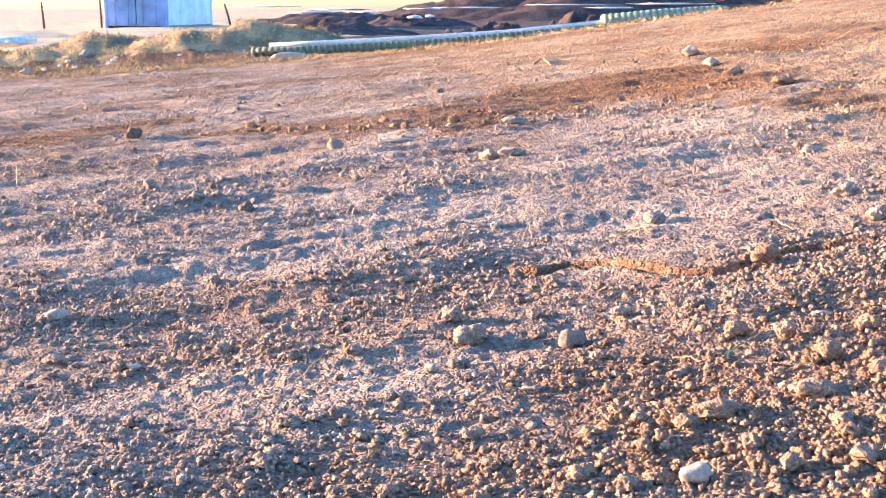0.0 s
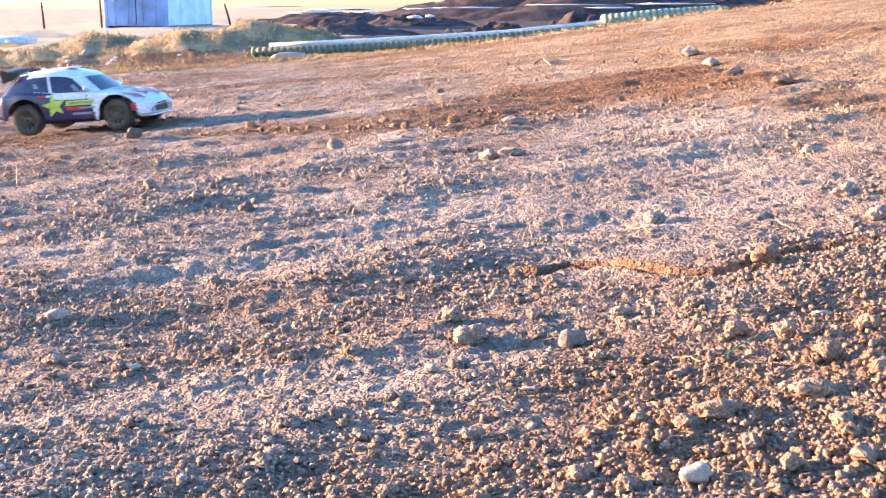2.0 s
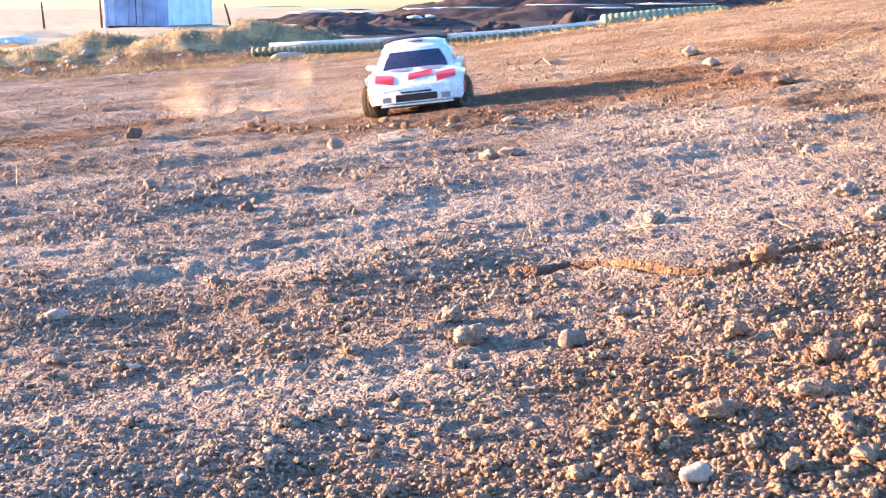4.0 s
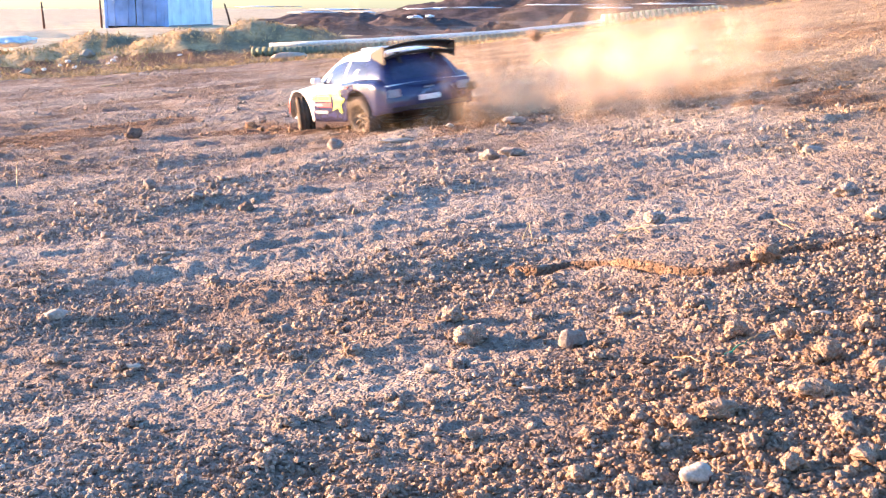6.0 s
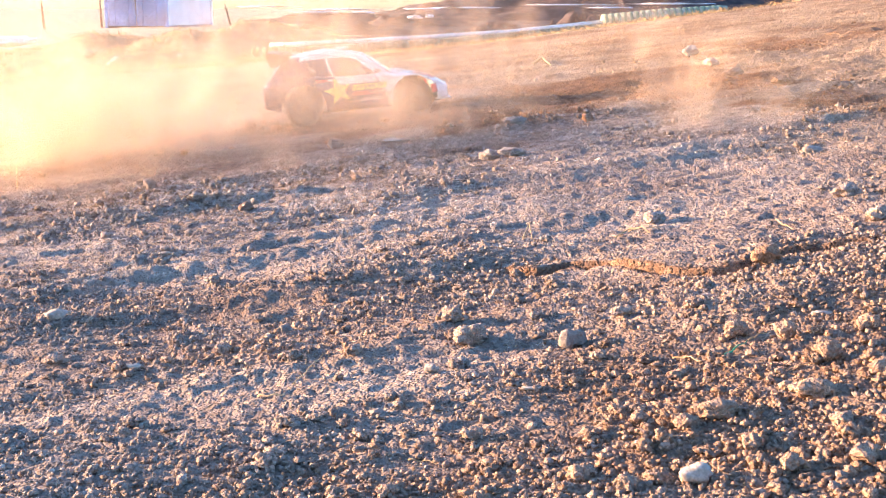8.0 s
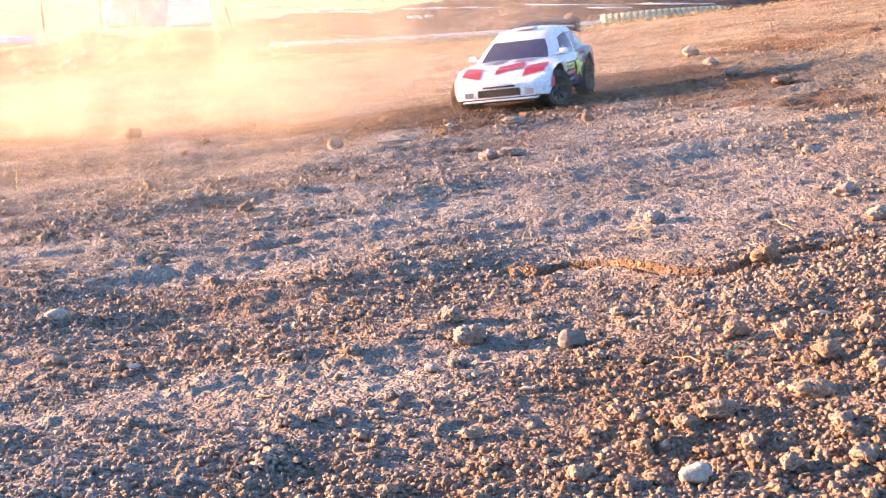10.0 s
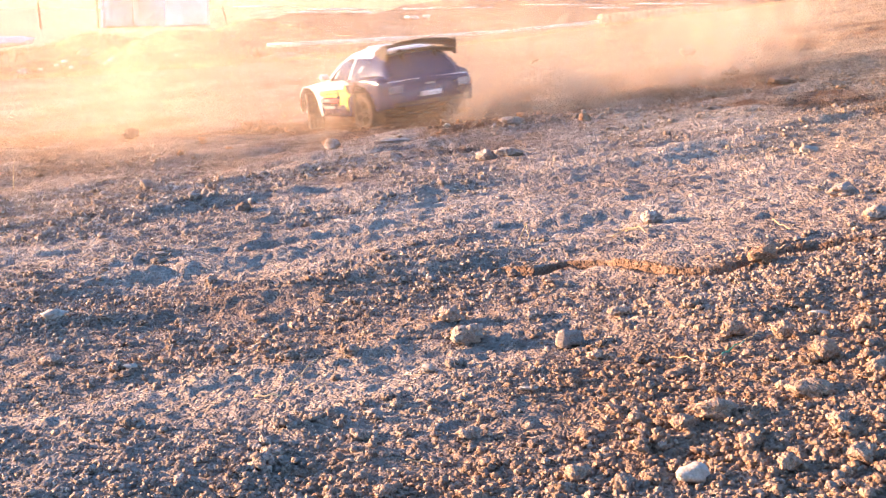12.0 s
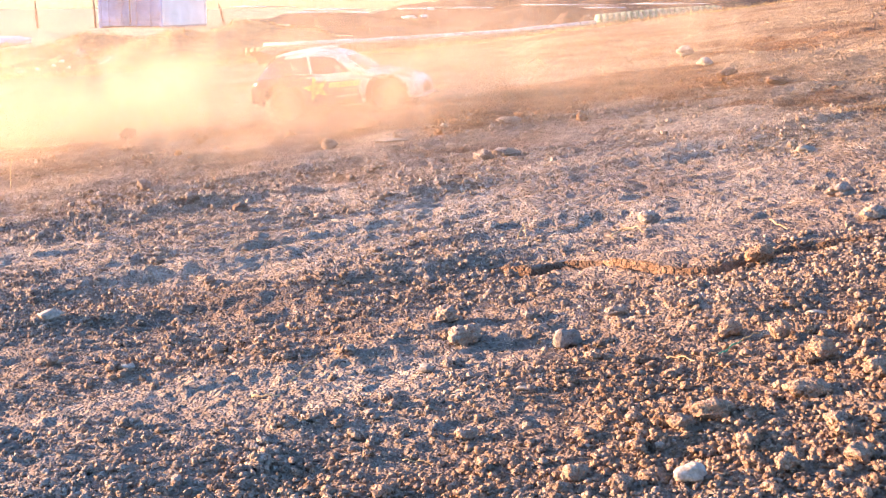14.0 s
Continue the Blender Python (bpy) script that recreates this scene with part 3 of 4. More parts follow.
def make_pipe(points, radius, ribs, mats, label):
    """A lying drain pipe with raised ribs along it."""
    thing = new("drain_pipe")
    pts = [Vector(p) for p in points]
    lengths = [0.0]
    for a, b in zip(pts, pts[1:]):
        lengths.append(lengths[-1] + (b - a).length)

    def along(s):
        for k in range(len(pts) - 1):
            if s <= lengths[k + 1] or k == len(pts) - 2:
                return pts[k].lerp(pts[k + 1], (s - lengths[k]) / (lengths[k + 1] - lengths[k]))
    n = int(lengths[-1] / 0.4)
    bm = bmesh.new()
    tube(bm, [along(lengths[-1] * k / n) for k in range(n + 1)], radius, 12)
    part("pipe_wall", bm, mats[0], thing)
    if ribs:
        first = None
        count = int(lengths[-1] / ribs)
        for k in range(count):
            c = along((k + 0.5) * ribs)
            d = (along((k + 0.9) * ribs) - along((k + 0.1) * ribs)).normalized()
            if first is None:
                bm = bmesh.new()
                lathe_y(bm, [(radius * 0.9, -ribs * 0.3), (radius * 1.14, -ribs * 0.22), (radius * 1.14, ribs * 0.22), (radius * 0.9, ribs * 0.3)], 12)
                ob = first = part("rib", bm, mats[1], thing)
            else:
                ob = new("rib", first.data)
                ob.parent = thing
            ob.matrix_basis = Matrix.Translation(c) @ Vector((0, 1, 0)).rotation_difference(d).to_matrix().to_4x4()
    return tagged(thing, label, "pipe")


def pipe_line(places, lift):
    out = []
    for x, y in places:
        out.append((x, y, float(bank(np.array([x]), np.array([y]))[0]) + lift))
    return out


make_pipe(pipe_line([(-1.6, 10.3), (-1.3, 10.3), (0.0, 10.35), (1.3, 10.45), (1.9, 10.55)], 0.04), 0.038, 0.05, (PIPE_DARK, PIPE_DARK), "dark ribbed drain pipe lying behind dry grass")
make_pipe(pipe_line([(-1.46, 10.38), (-0.4, 10.4), (0.6, 10.45), (1.35, 10.52)], 0.095), 0.021, 0, (PIPE_WHITE, PIPE_WHITE), "long white plastic pipe lying on another")
make_pipe(pipe_line([(1.35, 10.5), (1.9, 10.6), (2.45, 10.75)], 0.10), 0.055, 0.055, (PIPE_PALE, PIPE_GREEN), "pale green ribbed drain pipe lying on the bank")


# ---- the distance ----
def heap(x, y, wide, deep, high, seed, label="dark heap of damp earth", mat=DARK_EARTH):
    n = 56
    u, v = np.meshgrid(np.linspace(-1, 1, n), np.linspace(-1, 1, n), indexing="ij")
    r = np.clip(1 - np.hypot(u, v), 0, 1)
    X, Y = x + u * wide / 2, y + v * deep / 2
    Z = bank(X, Y) - 0.25 + smooth(0, 0.75, r) * high * (1 + 1.1 * fbm(u * 4.0 + seed, v * 4.0, 6, seed, 0.72)) + 0.25 * smooth(0, 0.3, r)
    i, j = np.meshgrid(np.arange(n - 1), np.arange(n - 1), indexing="ij")
    f = np.stack([i * n + j, (i + 1) * n + j, (i + 1) * n + j + 1, i * n + j + 1], -1).reshape(-1, 4)
    ob = new("earth_heap", raw_mesh("earth_heap", np.stack([X, Y, Z], -1).reshape(-1, 3), f, [mat]))
    return tagged(ob, label, "heap", group="earth heaps")


heap(-3.4, 34, 7.0, 4.0, 0.24, 1)
heap(-1.0, 52, 6.0, 4.0, 0.32, 2)
heap(1.1, 30, 3.6, 2.6, 0.24, 3)
heap(3.9, 33, 3.8, 2.6, 0.38, 4)
heap(14.0, 78, 46.0, 16.0, 1.7, 5, "long dark ridge of bare earth with snow")
heap(-4.5, 60, 14.0, 8.0, 0.35, 6, "low brown rise of bare earth")


def snow_patch(px, py, d, wide, deep, seed):
    """An uneven flat patch of old snow d metres away."""
    way = pose(0, 0, 0, PITCH, 0, 0).to_3x3() @ Vector(((px - 784) / F, (441 - py) / F, -1))
    p = EYE + way * (d / way.y)
    bm = bmesh.new()
    bmesh.ops.create_icosphere(bm, subdivisions=3, radius=1)
    for q in bm.verts:
        k = 1 + 0.5 * noise.noise(q.co * 1.7 + Vector((seed, 0, 0)))
        q.co = Vector((q.co.x * wide * 0.36 * k, q.co.y * deep / 2 * k, q.co.z * 0.045 * k))
    ob = part("snow_patch", bm, SNOW, None, "patch of old bluish snow on dark earth", Matrix.Translation(p))
    return tagged(ob, category="snow", group="snow patches", kind="")


for k, (px, py, d, w, dp) in enumerate(((22, 73, 11.6, 0.55, 0.9), (600, 17, 62, 4.0, 2.5), (735, 31, 33, 0.55, 0.4), (760, 29, 33.2, 0.3, 0.3), (560, 22, 55, 3.0, 2.0), (640, 22, 55, 1.6, 1.5),
                                        (1010, 9, 66, 6.5, 2.0), (1190, 7, 66, 5.5, 2.0), (830, 14, 66, 4.5, 2.0), (470, 12, 90, 6, 4), (750, 16, 60, 2.2, 1.5), (1080, 14, 64, 3.0, 1.5))):
    snow_patch(px, py, d, w, dp, k * 3.3)


def make_container():
    thing = new("shipping_container")
    L, W, Hh = 6.06, 2.44, 2.59
    # front doors at x = 0, body runs to +x; y across
    bm = bmesh.new()
    pitch = 0.28
    for side in (-1, 1):
        xs, ys = [], []
        x = 0.1
        while x < L - 0.1:
            for dx, dy in ((0, 0), (0.07, 0), (0.14, 0.036), (0.21, 0.036)):
                xs.append(x + dx), ys.append(side * (W / 2 - 0.02 - dy))
            x += pitch
        lo = [bm.verts.new((a, b, 0.16)) for a, b in zip(xs, ys)]
        hi = [bm.verts.new((a, b, Hh - 0.1)) for a, b in zip(xs, ys)]
        for k in range(len(xs) - 1):
            bm.faces.new((lo[k], lo[k + 1], hi[k + 1], hi[k]))
    box(bm, 0.1, L - 0.05, -W / 2 + 0.06, W / 2 - 0.06, 0.14, 0.2)
    box(bm, L - 0.09, L - 0.04, -W / 2 + 0.05, W / 2 - 0.05, 0.16, Hh - 0.1)
    part("body", bm, WHITE_PAINT, thing, "white corrugated steel wall")
    bm = bmesh.new()
    box(bm, 0.0, L, -W / 2, W / 2, Hh - 0.1, Hh, 0.02)
    part("roof", bm, WHITE_PAINT, thing)
    for x, y in ((0, -1), (0, 1), (L - 0.12, -1), (L - 0.12, 1)):
        bm = bmesh.new()
        box(bm, x, x + 0.12, y * (W / 2 - 0.06) - 0.06, y * (W / 2 - 0.06) + 0.06, 0.0, Hh - 0.1, 0.015)
        part("corner_post", bm, BLUE_PAINT if x == 0 else WHITE_PAINT, thing)
    for y in (-1, 1):
        bm = bmesh.new()
        box(bm, 0.12, L - 0.12, y * (W / 2 - 0.05) - 0.04, y * (W / 2 - 0.05) + 0.04, 0.02, 0.16, 0.01)
        part("bottom_rail", bm, STEEL, thing, "dark bottom rail")
    for side in (-1, 1):
        bm = bmesh.new()
        box(bm, 0.02, 0.07, min(side * 0.02, side * (W / 2 - 0.13)), max(side * 0.02, side * (W / 2 - 0.13)), 0.14, Hh - 0.12, 0.01)
        for k in range(4):
            z0 = 0.3 + k * 0.56
            box(bm, 0.0, 0.02, min(side * 0.12, side * (W / 2 - 0.23)), max(side * 0.12, side * (W / 2 - 0.23)), z0, z0 + 0.4, 0.006)
        door = part("door", bm, BLUE_PAINT, thing, "blue container door")
        for o in (0.28, 0.80):
            bm = bmesh.new()
            tube(bm, [(-0.04, side * o, 0.1), (-0.04, side * o, Hh - 0.14)], 0.024, 8)
            box(bm, -0.07, 0.0, side * o - 0.05, side * o + 0.05, 1.05, 1.13)
            part("lock_rod", bm, BLUE_PAINT, door)
    return tagged(thing, "blue and white steel shipping container", "container")


box_c = make_container()
# turned so that its doors face the camera and its long side runs away
box_c.matrix_basis = Matrix.Translation((-11.55, 46.6, FIELD - 0.08)) @ Matrix.Rotation(radians(90 - 5.5), 4, "Z")


def fence_post(x, y, tall, lean):
    bm = bmesh.new()
    tube(bm, [(0, 0, -0.1), (lean * 0.5, 0, tall * 0.5), (lean, 0, tall)], [0.045, 0.04, 0.03], 7)
    ob = part("fence_post", bm, RUST, None, "thin rusty brown fence post", pose(x, y, FIELD))
    return tagged(ob, category="post", group="fence posts")


fence_post(-14.5, 45, 0.95, -0.06)
fence_post(-12.4, 45, 1.05, -0.04)
fence_post(-8.2, 48, 0.9, -0.25)


# ---- the radio-controlled rally car: forward is +x, left is +y, base at the ground ----
AXLE, TRACK, TYRE_R, TYRE_W = 0.1625, 0.125, 0.052, 0.044


def bend(x, knots):
    """Smooth curve through (x, value) knots."""
    xs, vs = zip(*knots)
    if x <= xs[0]:
        return vs[0]
    for k in range(len(xs) - 1):
        if x <= xs[k + 1]:
            t = (x - xs[k]) / (xs[k + 1] - xs[k])
            t = t * t * (3 - 2 * t)
            return vs[k] + (vs[k + 1] - vs[k]) * t
    return vs[-1]


def body_width(x):
    return bend(x, ((-0.275, 0.128), (-0.24, 0.142), (-0.165, 0.152), (-0.07, 0.140), (0.06, 0.140), (0.16, 0.151), (0.22, 0.142), (0.262, 0.105)))


def body_belt(x):
    return bend(x, ((-0.275, 0.122), (-0.23, 0.136), (-0.15, 0.138), (0.0, 0.126), (0.10, 0.123), (0.17, 0.119), (0.225, 0.098), (0.262, 0.078)))


def body_top(x):
    return bend(x, ((-0.275, 0.130), (-0.22, 0.150), (0.05, 0.142), (0.11, 0.137), (0.20, 0.116), (0.245, 0.096), (0.262, 0.084)))


def body_foot(x):
    z = bend(x, ((-0.275, 0.062), (-0.21, 0.048), (-0.10, 0.040), (0.10, 0.038), (0.21, 0.040), (0.262, 0.046)))
    for c in (-AXLE, AXLE):
        d = abs(x - c)
        if d < 0.066:
            z = max(z, 0.056 + math.sqrt(0.066 ** 2 - d * d))
    return z


def side_out(x, z):
    """Half-width of the body side at that height."""
    zb, zt, w = body_foot(x), body_belt(x), body_width(x)
    k = max(0.0, min(1.0, (z - 0.04) / (zt - 0.04)))
    return w * (0.965 + 0.035 * math.sin(math.pi * (0.15 + 0.75 * k)))


def make_body(car):
    bm = bmesh.new()
    rows = []
    n = 96
    for i in range(n + 1):
        x = -0.275 + 0.537 * i / n
        zb, zt, zc, w = body_foot(x), body_belt(x), body_top(x), body_width(x)
        half = []
        for k in range(7):
            z = zb + (zt - zb) * k / 6
            half.append((side_out(x, z), z))
        half += [(w * 0.93, zt + 0.25 * (zc - zt) + 0.002), (w * 0.80, zt + 0.62 * (zc - zt)), (w * 0.55, zt + 0.86 * (zc - zt)), (w * 0.28, zt + 0.97 * (zc - zt))]
        ring = [(x, y, z) for y, z in half] + [(x, 0, zc)] + [(x, -y, z) for y, z in reversed(half)]
        rows.append([bm.verts.new(p) for p in ring])
    for r0, r1 in zip(rows, rows[1:]):
        for a, b, c, d in zip(r0, r0[1:], r1[1:], r1):
            f = bm.faces.new((a, b, c, d))
            m = f.calc_center_median()
            # dark rear two thirds, white nose and shoulders
            slant = 0.075 + 0.35 * (0.075 - m.z)
            f.material_index = 1 if m.x < slant and m.z < body_belt(m.x) + 0.004 and (m.z < 0.117 or m.x < -0.06) else 0
            if m.x < -0.13 and m.z > 0.11 and m.x > -0.262:
                f.material_index = 1
    for ring in (rows[0], rows[-1]):
        f = bm.faces.new(ring)
        f.material_index = 1 if ring is rows[0] else 0
    shell = part("body_shell", bm, [POLY_WHITE, POLY_NAVY], car, "white and navy polycarbonate body shell")
    sol = shell.modifiers.new("thickness", "SOLIDIFY")
    sol.thickness, sol.offset = 0.0016, -1
    return shell


CABIN = dict(base_front=0.098, base_rear=-0.262, top_front=0.022, top_rear=-0.208, base_half=0.127, top_half=0.093, z0=0.128, z1=0.204)


def cabin_side(s, v, side, out=0.0):
    """Point of the cabin's side wall: s from front 0 to rear 1, v from belt 0 to roof 1."""
    c = CABIN
    xf, xr = c["base_front"] + (c["top_front"] - c["base_front"]) * v, c["base_rear"] + (c["top_rear"] - c["base_rear"]) * v
    y = c["base_half"] + (c["top_half"] - c["base_half"]) * v + 0.006 * math.sin(math.pi * v)
    y -= 0.012 * (2 * s - 1) ** 2
    arc = 1 - 0.15 * abs(2 * s - 1.12) ** 2.4
    return (xf + (xr - xf) * s, side * (y + out), c["z0"] + (c["z1"] - c["z0"]) * v * arc)


def cabin_end(u, v, front, out=0.0):
    """Point of the windscreen (front) or rear wall: u from -1 to 1 across."""
    a = Vector(cabin_side(0.0 if front else 1.0, v, 1))
    y = a.y * u
    bulge = 0.014 * (1 - u * u)
    k = 1 if front else -1
    return (a.x + k * (bulge + out * 0.8), y, a.z + out * 0.6)


def patch(fn, nu, nv, mat, parent, name, label=""):
    """A thin panel over fn(a, b) for a, b in 0..1."""
    bm = bmesh.new()
    g = [[bm.verts.new(fn(i / nu, j / nv)) for j in range(nv + 1)] for i in range(nu + 1)]
    for i in range(nu):
        for j in range(nv):
            bm.faces.new((g[i][j], g[i + 1][j], g[i + 1][j + 1], g[i][j + 1]))
    return part(name, bm, mat, parent, label)


def make_cabin(shell):
    bm = bmesh.new()
    nv = 6
    nodes = [("s", k / 14, 1) for k in range(15)] + [("r", 1 - 2 * k / 8, 0) for k in range(1, 8)] + [("s", 1 - k / 14, -1) for k in range(15)] + [("f", -1 + 2 * k / 8, 0) for k in range(1, 8)]
    rings = []
    for j in range(nv + 1):
        v = -0.08 + 1.08 * j / nv
        ring = []
        for kind, s, side in nodes:
            p = cabin_side(s, v, side) if kind == "s" else cabin_end(s, v, kind == "f")
            ring.append(bm.verts.new(p))
        rings.append(ring)
    m = len(nodes)
    for j in range(nv):
        for k in range(m):
            f = bm.faces.new((rings[j][k], rings[j][(k + 1) % m], rings[j + 1][(k + 1) % m], rings[j + 1][k]))
            c = f.calc_center_median()
            f.material_index = 1 if (c.x < -0.06 and abs(c.y) > 0.06 and c.z < 0.196) or c.x < -0.215 else 0
    # crowned roof in inner rings
    last = rings[-1]
    cx = sum(v.co.x for v in last) / m
    for shrink, lift in ((0.93, 0.005), (0.7, 0.010), (0.35, 0.013)):
        ring = [bm.verts.new((cx + (v.co.x - cx) * shrink, v.co.y * shrink, v.co.z + (CABIN["z1"] - v.co.z) * (1 - shrink) + lift)) for v in rings[-1]]
        for k in range(m):
            bm.faces.new((last[k], last[(k + 1) % m], ring[(k + 1) % m], ring[k]))
        last = ring
    bm.faces.new(last)
    cabin = part("cabin", bm, [POLY_WHITE, POLY_NAVY], shell)
    for side in (1, -1):
        patch(lambda a, b: cabin_side(0.10 + 0.34 * a + 0.05 * b * (1 - a), 0.10 + 0.74 * b * (1 - 0.12 * (1 - a) ** 3), side, 0.0016), 10, 6, TINT, shell, "side_window", "dark tinted side window")
        patch(lambda a, b: cabin_side(0.49 + 0.30 * a, 0.16 + 0.68 * b * (1 - 0.45 * a * a), side, 0.0016), 10, 6, TINT, shell, "side_window", "dark tinted side window")
        patch(lambda a, b: cabin_side(0.45 + 0.03 * a + 0.01 * b, 0.06 + 0.86 * b, side, 0.0018), 3, 6, POLY_WHITE, shell, "door_pillar", "white window pillar")
        patch(lambda a, b: cabin_side(0.60 + 0.05 * a + 0.03 * b, 0.35 + 0.22 * b, side, 0.0026), 3, 3, POLY_GREY, shell, "window_decal")
        patch(lambda a, b: cabin_side(0.17 + 0.05 * a, 0.16 + 0.30 * b, side, 0.0026), 3, 3, POLY_GREY, shell, "window_decal")
    patch(lambda a, b: cabin_end(-0.86 + 1.72 * a, 0.08 + 0.82 * b, True, 0.0016), 10, 6, TINT, shell, "windscreen", "dark tinted windscreen")
    patch(lambda a, b: cabin_end(-0.82 + 1.64 * a, 0.16 + 0.66 * b, False, 0.0016), 10, 6, TINT, shell, "rear_window", "dark tinted rear window")
    bm = bmesh.new()
    box(bm, -0.06, -0.015, -0.03, 0.03, 0.212, 0.2185, 0.003)
    part("roof_vent", bm, POLY_WHITE, shell, "white roof air scoop")
    return cabin


def decal(shell, side, x0, x1, z0, z1, mat, name="decal", skew=0.0, label="", proud=0.0014):
    """A printed stripe on the body side, x0 > x1 allowed; skew shifts the top edge along x."""
    patch(lambda a, b: (x0 + (x1 - x0) * a + skew * b, side * (side_out(x0 + (x1 - x0) * a + skew * b, z0 + (z1 - z0) * b) + proud), z0 + (z1 - z0) * b), 14, 4, mat, shell, name, label)


def make_decals(shell):
    for side in (1, -1):
        decal(shell, side, 0.082, -0.018, 0.092, 0.108, POLY_YELLOW, "side_stripe", 0.004, "yellow-green printed bar")
        for k in range(7):
            x = 0.074 - 0.0125 * k
            decal(shell, side, x, x - 0.0055, 0.0955, 0.1045, POLY_NAVY, "letter_bar", 0.001, "", 0.0022)
        decal(shell, side, 0.060, -0.015, 0.077, 0.088, POLY_RED, "side_stripe", -0.006, "red printed bar")
        decal(shell, side, 0.085, 0.03, 0.080, 0.086, POLY_GREY, "side_stripe", 0.0, "grey printed bar", 0.0020)
        decal(shell, side, 0.070, 0.002, 0.060, 0.068, POLY_GREY, "side_stripe", 0.004, "grey printed bar")
        decal(shell, side, -0.055, -0.085, 0.124, 0.131, POLY_WHITE, "side_stripe", 0.0, "white printed bar")
        decal(shell, side, -0.087, -0.118, 0.124, 0.132, POLY_RED, "side_stripe", 0.0, "red printed bar")
        decal(shell, side, 0.055, -0.045, 0.112, 0.117, POLY_WHITE, "side_stripe", 0.01, "white printed bar")
        decal(shell, side, 0.232, 0.215, 0.062, 0.088, POLY_RED, "side_stripe", -0.004, "red printed bar")
        # a large five-pointed patch ahead of the rear arch
        bm = bmesh.new()
        cx, cz = -0.058, 0.094
        mid = bm.verts.new((cx, side * (side_out(cx, cz) + 0.0026), cz))
        ring = []
        for k in range(10):
            r = 0.040 if k % 2 == 0 else 0.018
            a = math.pi / 2 + 0.2 + k * math.pi / 5
            x, z = cx + r * math.cos(a) * 1.05, min(cz + r * math.sin(a), body_belt(cx) + 0.004)
            ring.append(bm.verts.new((x, side * (side_out(x, z) + 0.0026), z)))
        for k in range(10):
            bm.faces.new((mid, ring[k], ring[(k + 1) % 10]))
        part("star_patch", bm, POLY_YELLOW, shell, "yellow-green pointed patch", shade=False)

    def hood(x0, x1, y0, y1, mat, name, label, sx=0.0, proud=0.0022):
        def fn(a, b):
            x, y = x0 + (x1 - x0) * a + sx * b, y0 + (y1 - y0) * b
            zt, zc, w = body_belt(x), body_top(x), body_width(x)
            k = min(1.0, abs(y) / w)
            pts = ((0, 1.0), (0.28, 0.97), (0.55, 0.86), (0.80, 0.62), (0.93, 0.25), (1.0, 0.0))
            for (k0, f0), (k1, f1) in zip(pts, pts[1:]):
                if k <= k1:
                    h = f0 + (f1 - f0) * (k - k0) / (k1 - k0)
                    break
            return (x, y, zt + h * (zc - zt) + proud)
        patch(fn, 12, 6, mat, shell, name, label)
    for side in (1, -1):
        hood(0.240, 0.180, side * 0.062, side * 0.118, POLY_RED, "headlight_patch", "red printed headlight", -0.022)
        hood(0.150, 0.118, side * 0.016, side * 0.075, POLY_GREY, "hood_vent", "grey printed hood vent", -0.004)
    hood(0.225, 0.170, -0.02, 0.05, POLY_RED, "hood_patch", "red printed hood stripe", -0.02)

    def nose(y0, y1, z0, z1, mat, name, label, out=0.0025):
        def fn(a, b):
            y, z = y0 + (y1 - y0) * a, z0 + (z1 - z0) * b
            return (0.262 + out + 0.006 * (1 - (y / 0.1) ** 2) * 0, y, z)
        patch(fn, 6, 3, mat, shell, name, label)
    nose(-0.060, 0.060, 0.050, 0.070, BLACK_PLASTIC, "grille", "black lower grille")
    nose(-0.045, 0.045, 0.073, 0.078, POLY_NAVY, "grille", "dark upper grille")
    for side in (1, -1):
        nose(side * 0.072, side * 0.098, 0.050, 0.066, POLY_GREY, "fog_lamp", "grey printed fog lamp")
    bm = bmesh.new()
    box(bm, 0.225, 0.272, -0.104, 0.104, 0.038, 0.043, 0.002)
    part("front_splitter", bm, POLY_WHITE, shell, "white front lip")

    def tail(y0, y1, z0, z1, mat, name, label, out=0.0022):
        patch(lambda a, b: (-0.275 - out, y0 + (y1 - y0) * a, z0 + (z1 - z0) * b), 4, 2, mat, shell, name, label)
    tail(-0.032, 0.032, 0.083, 0.096, POLY_WHITE, "plate_bar", "plain white plate bar")
    tail(-0.115, 0.115, 0.064, 0.074, BLACK_PLASTIC, "rear_diffuser", "black rear diffuser")
    tail(-0.015, 0.015, 0.112, 0.117, POLY_GREY, "badge_bar", "plain silver badge bar")
    for side in (1, -1):
        tail(side * 0.085, side * 0.122, 0.098, 0.118, POLY_GREY, "tail_lamp", "grey printed tail lamp")
        bm = bmesh.new()
        box(bm, 0.050, 0.072, side * 0.135 - 0.012, side * 0.135 + 0.012, 0.138, 0.154, 0.005)
        box(bm, 0.055, 0.066, side * 0.122 - 0.010, side * 0.122 + 0.006, 0.138, 0.143, 0.001)
        part("wing_mirror", bm, POLY_WHITE, shell, "white wing mirror")


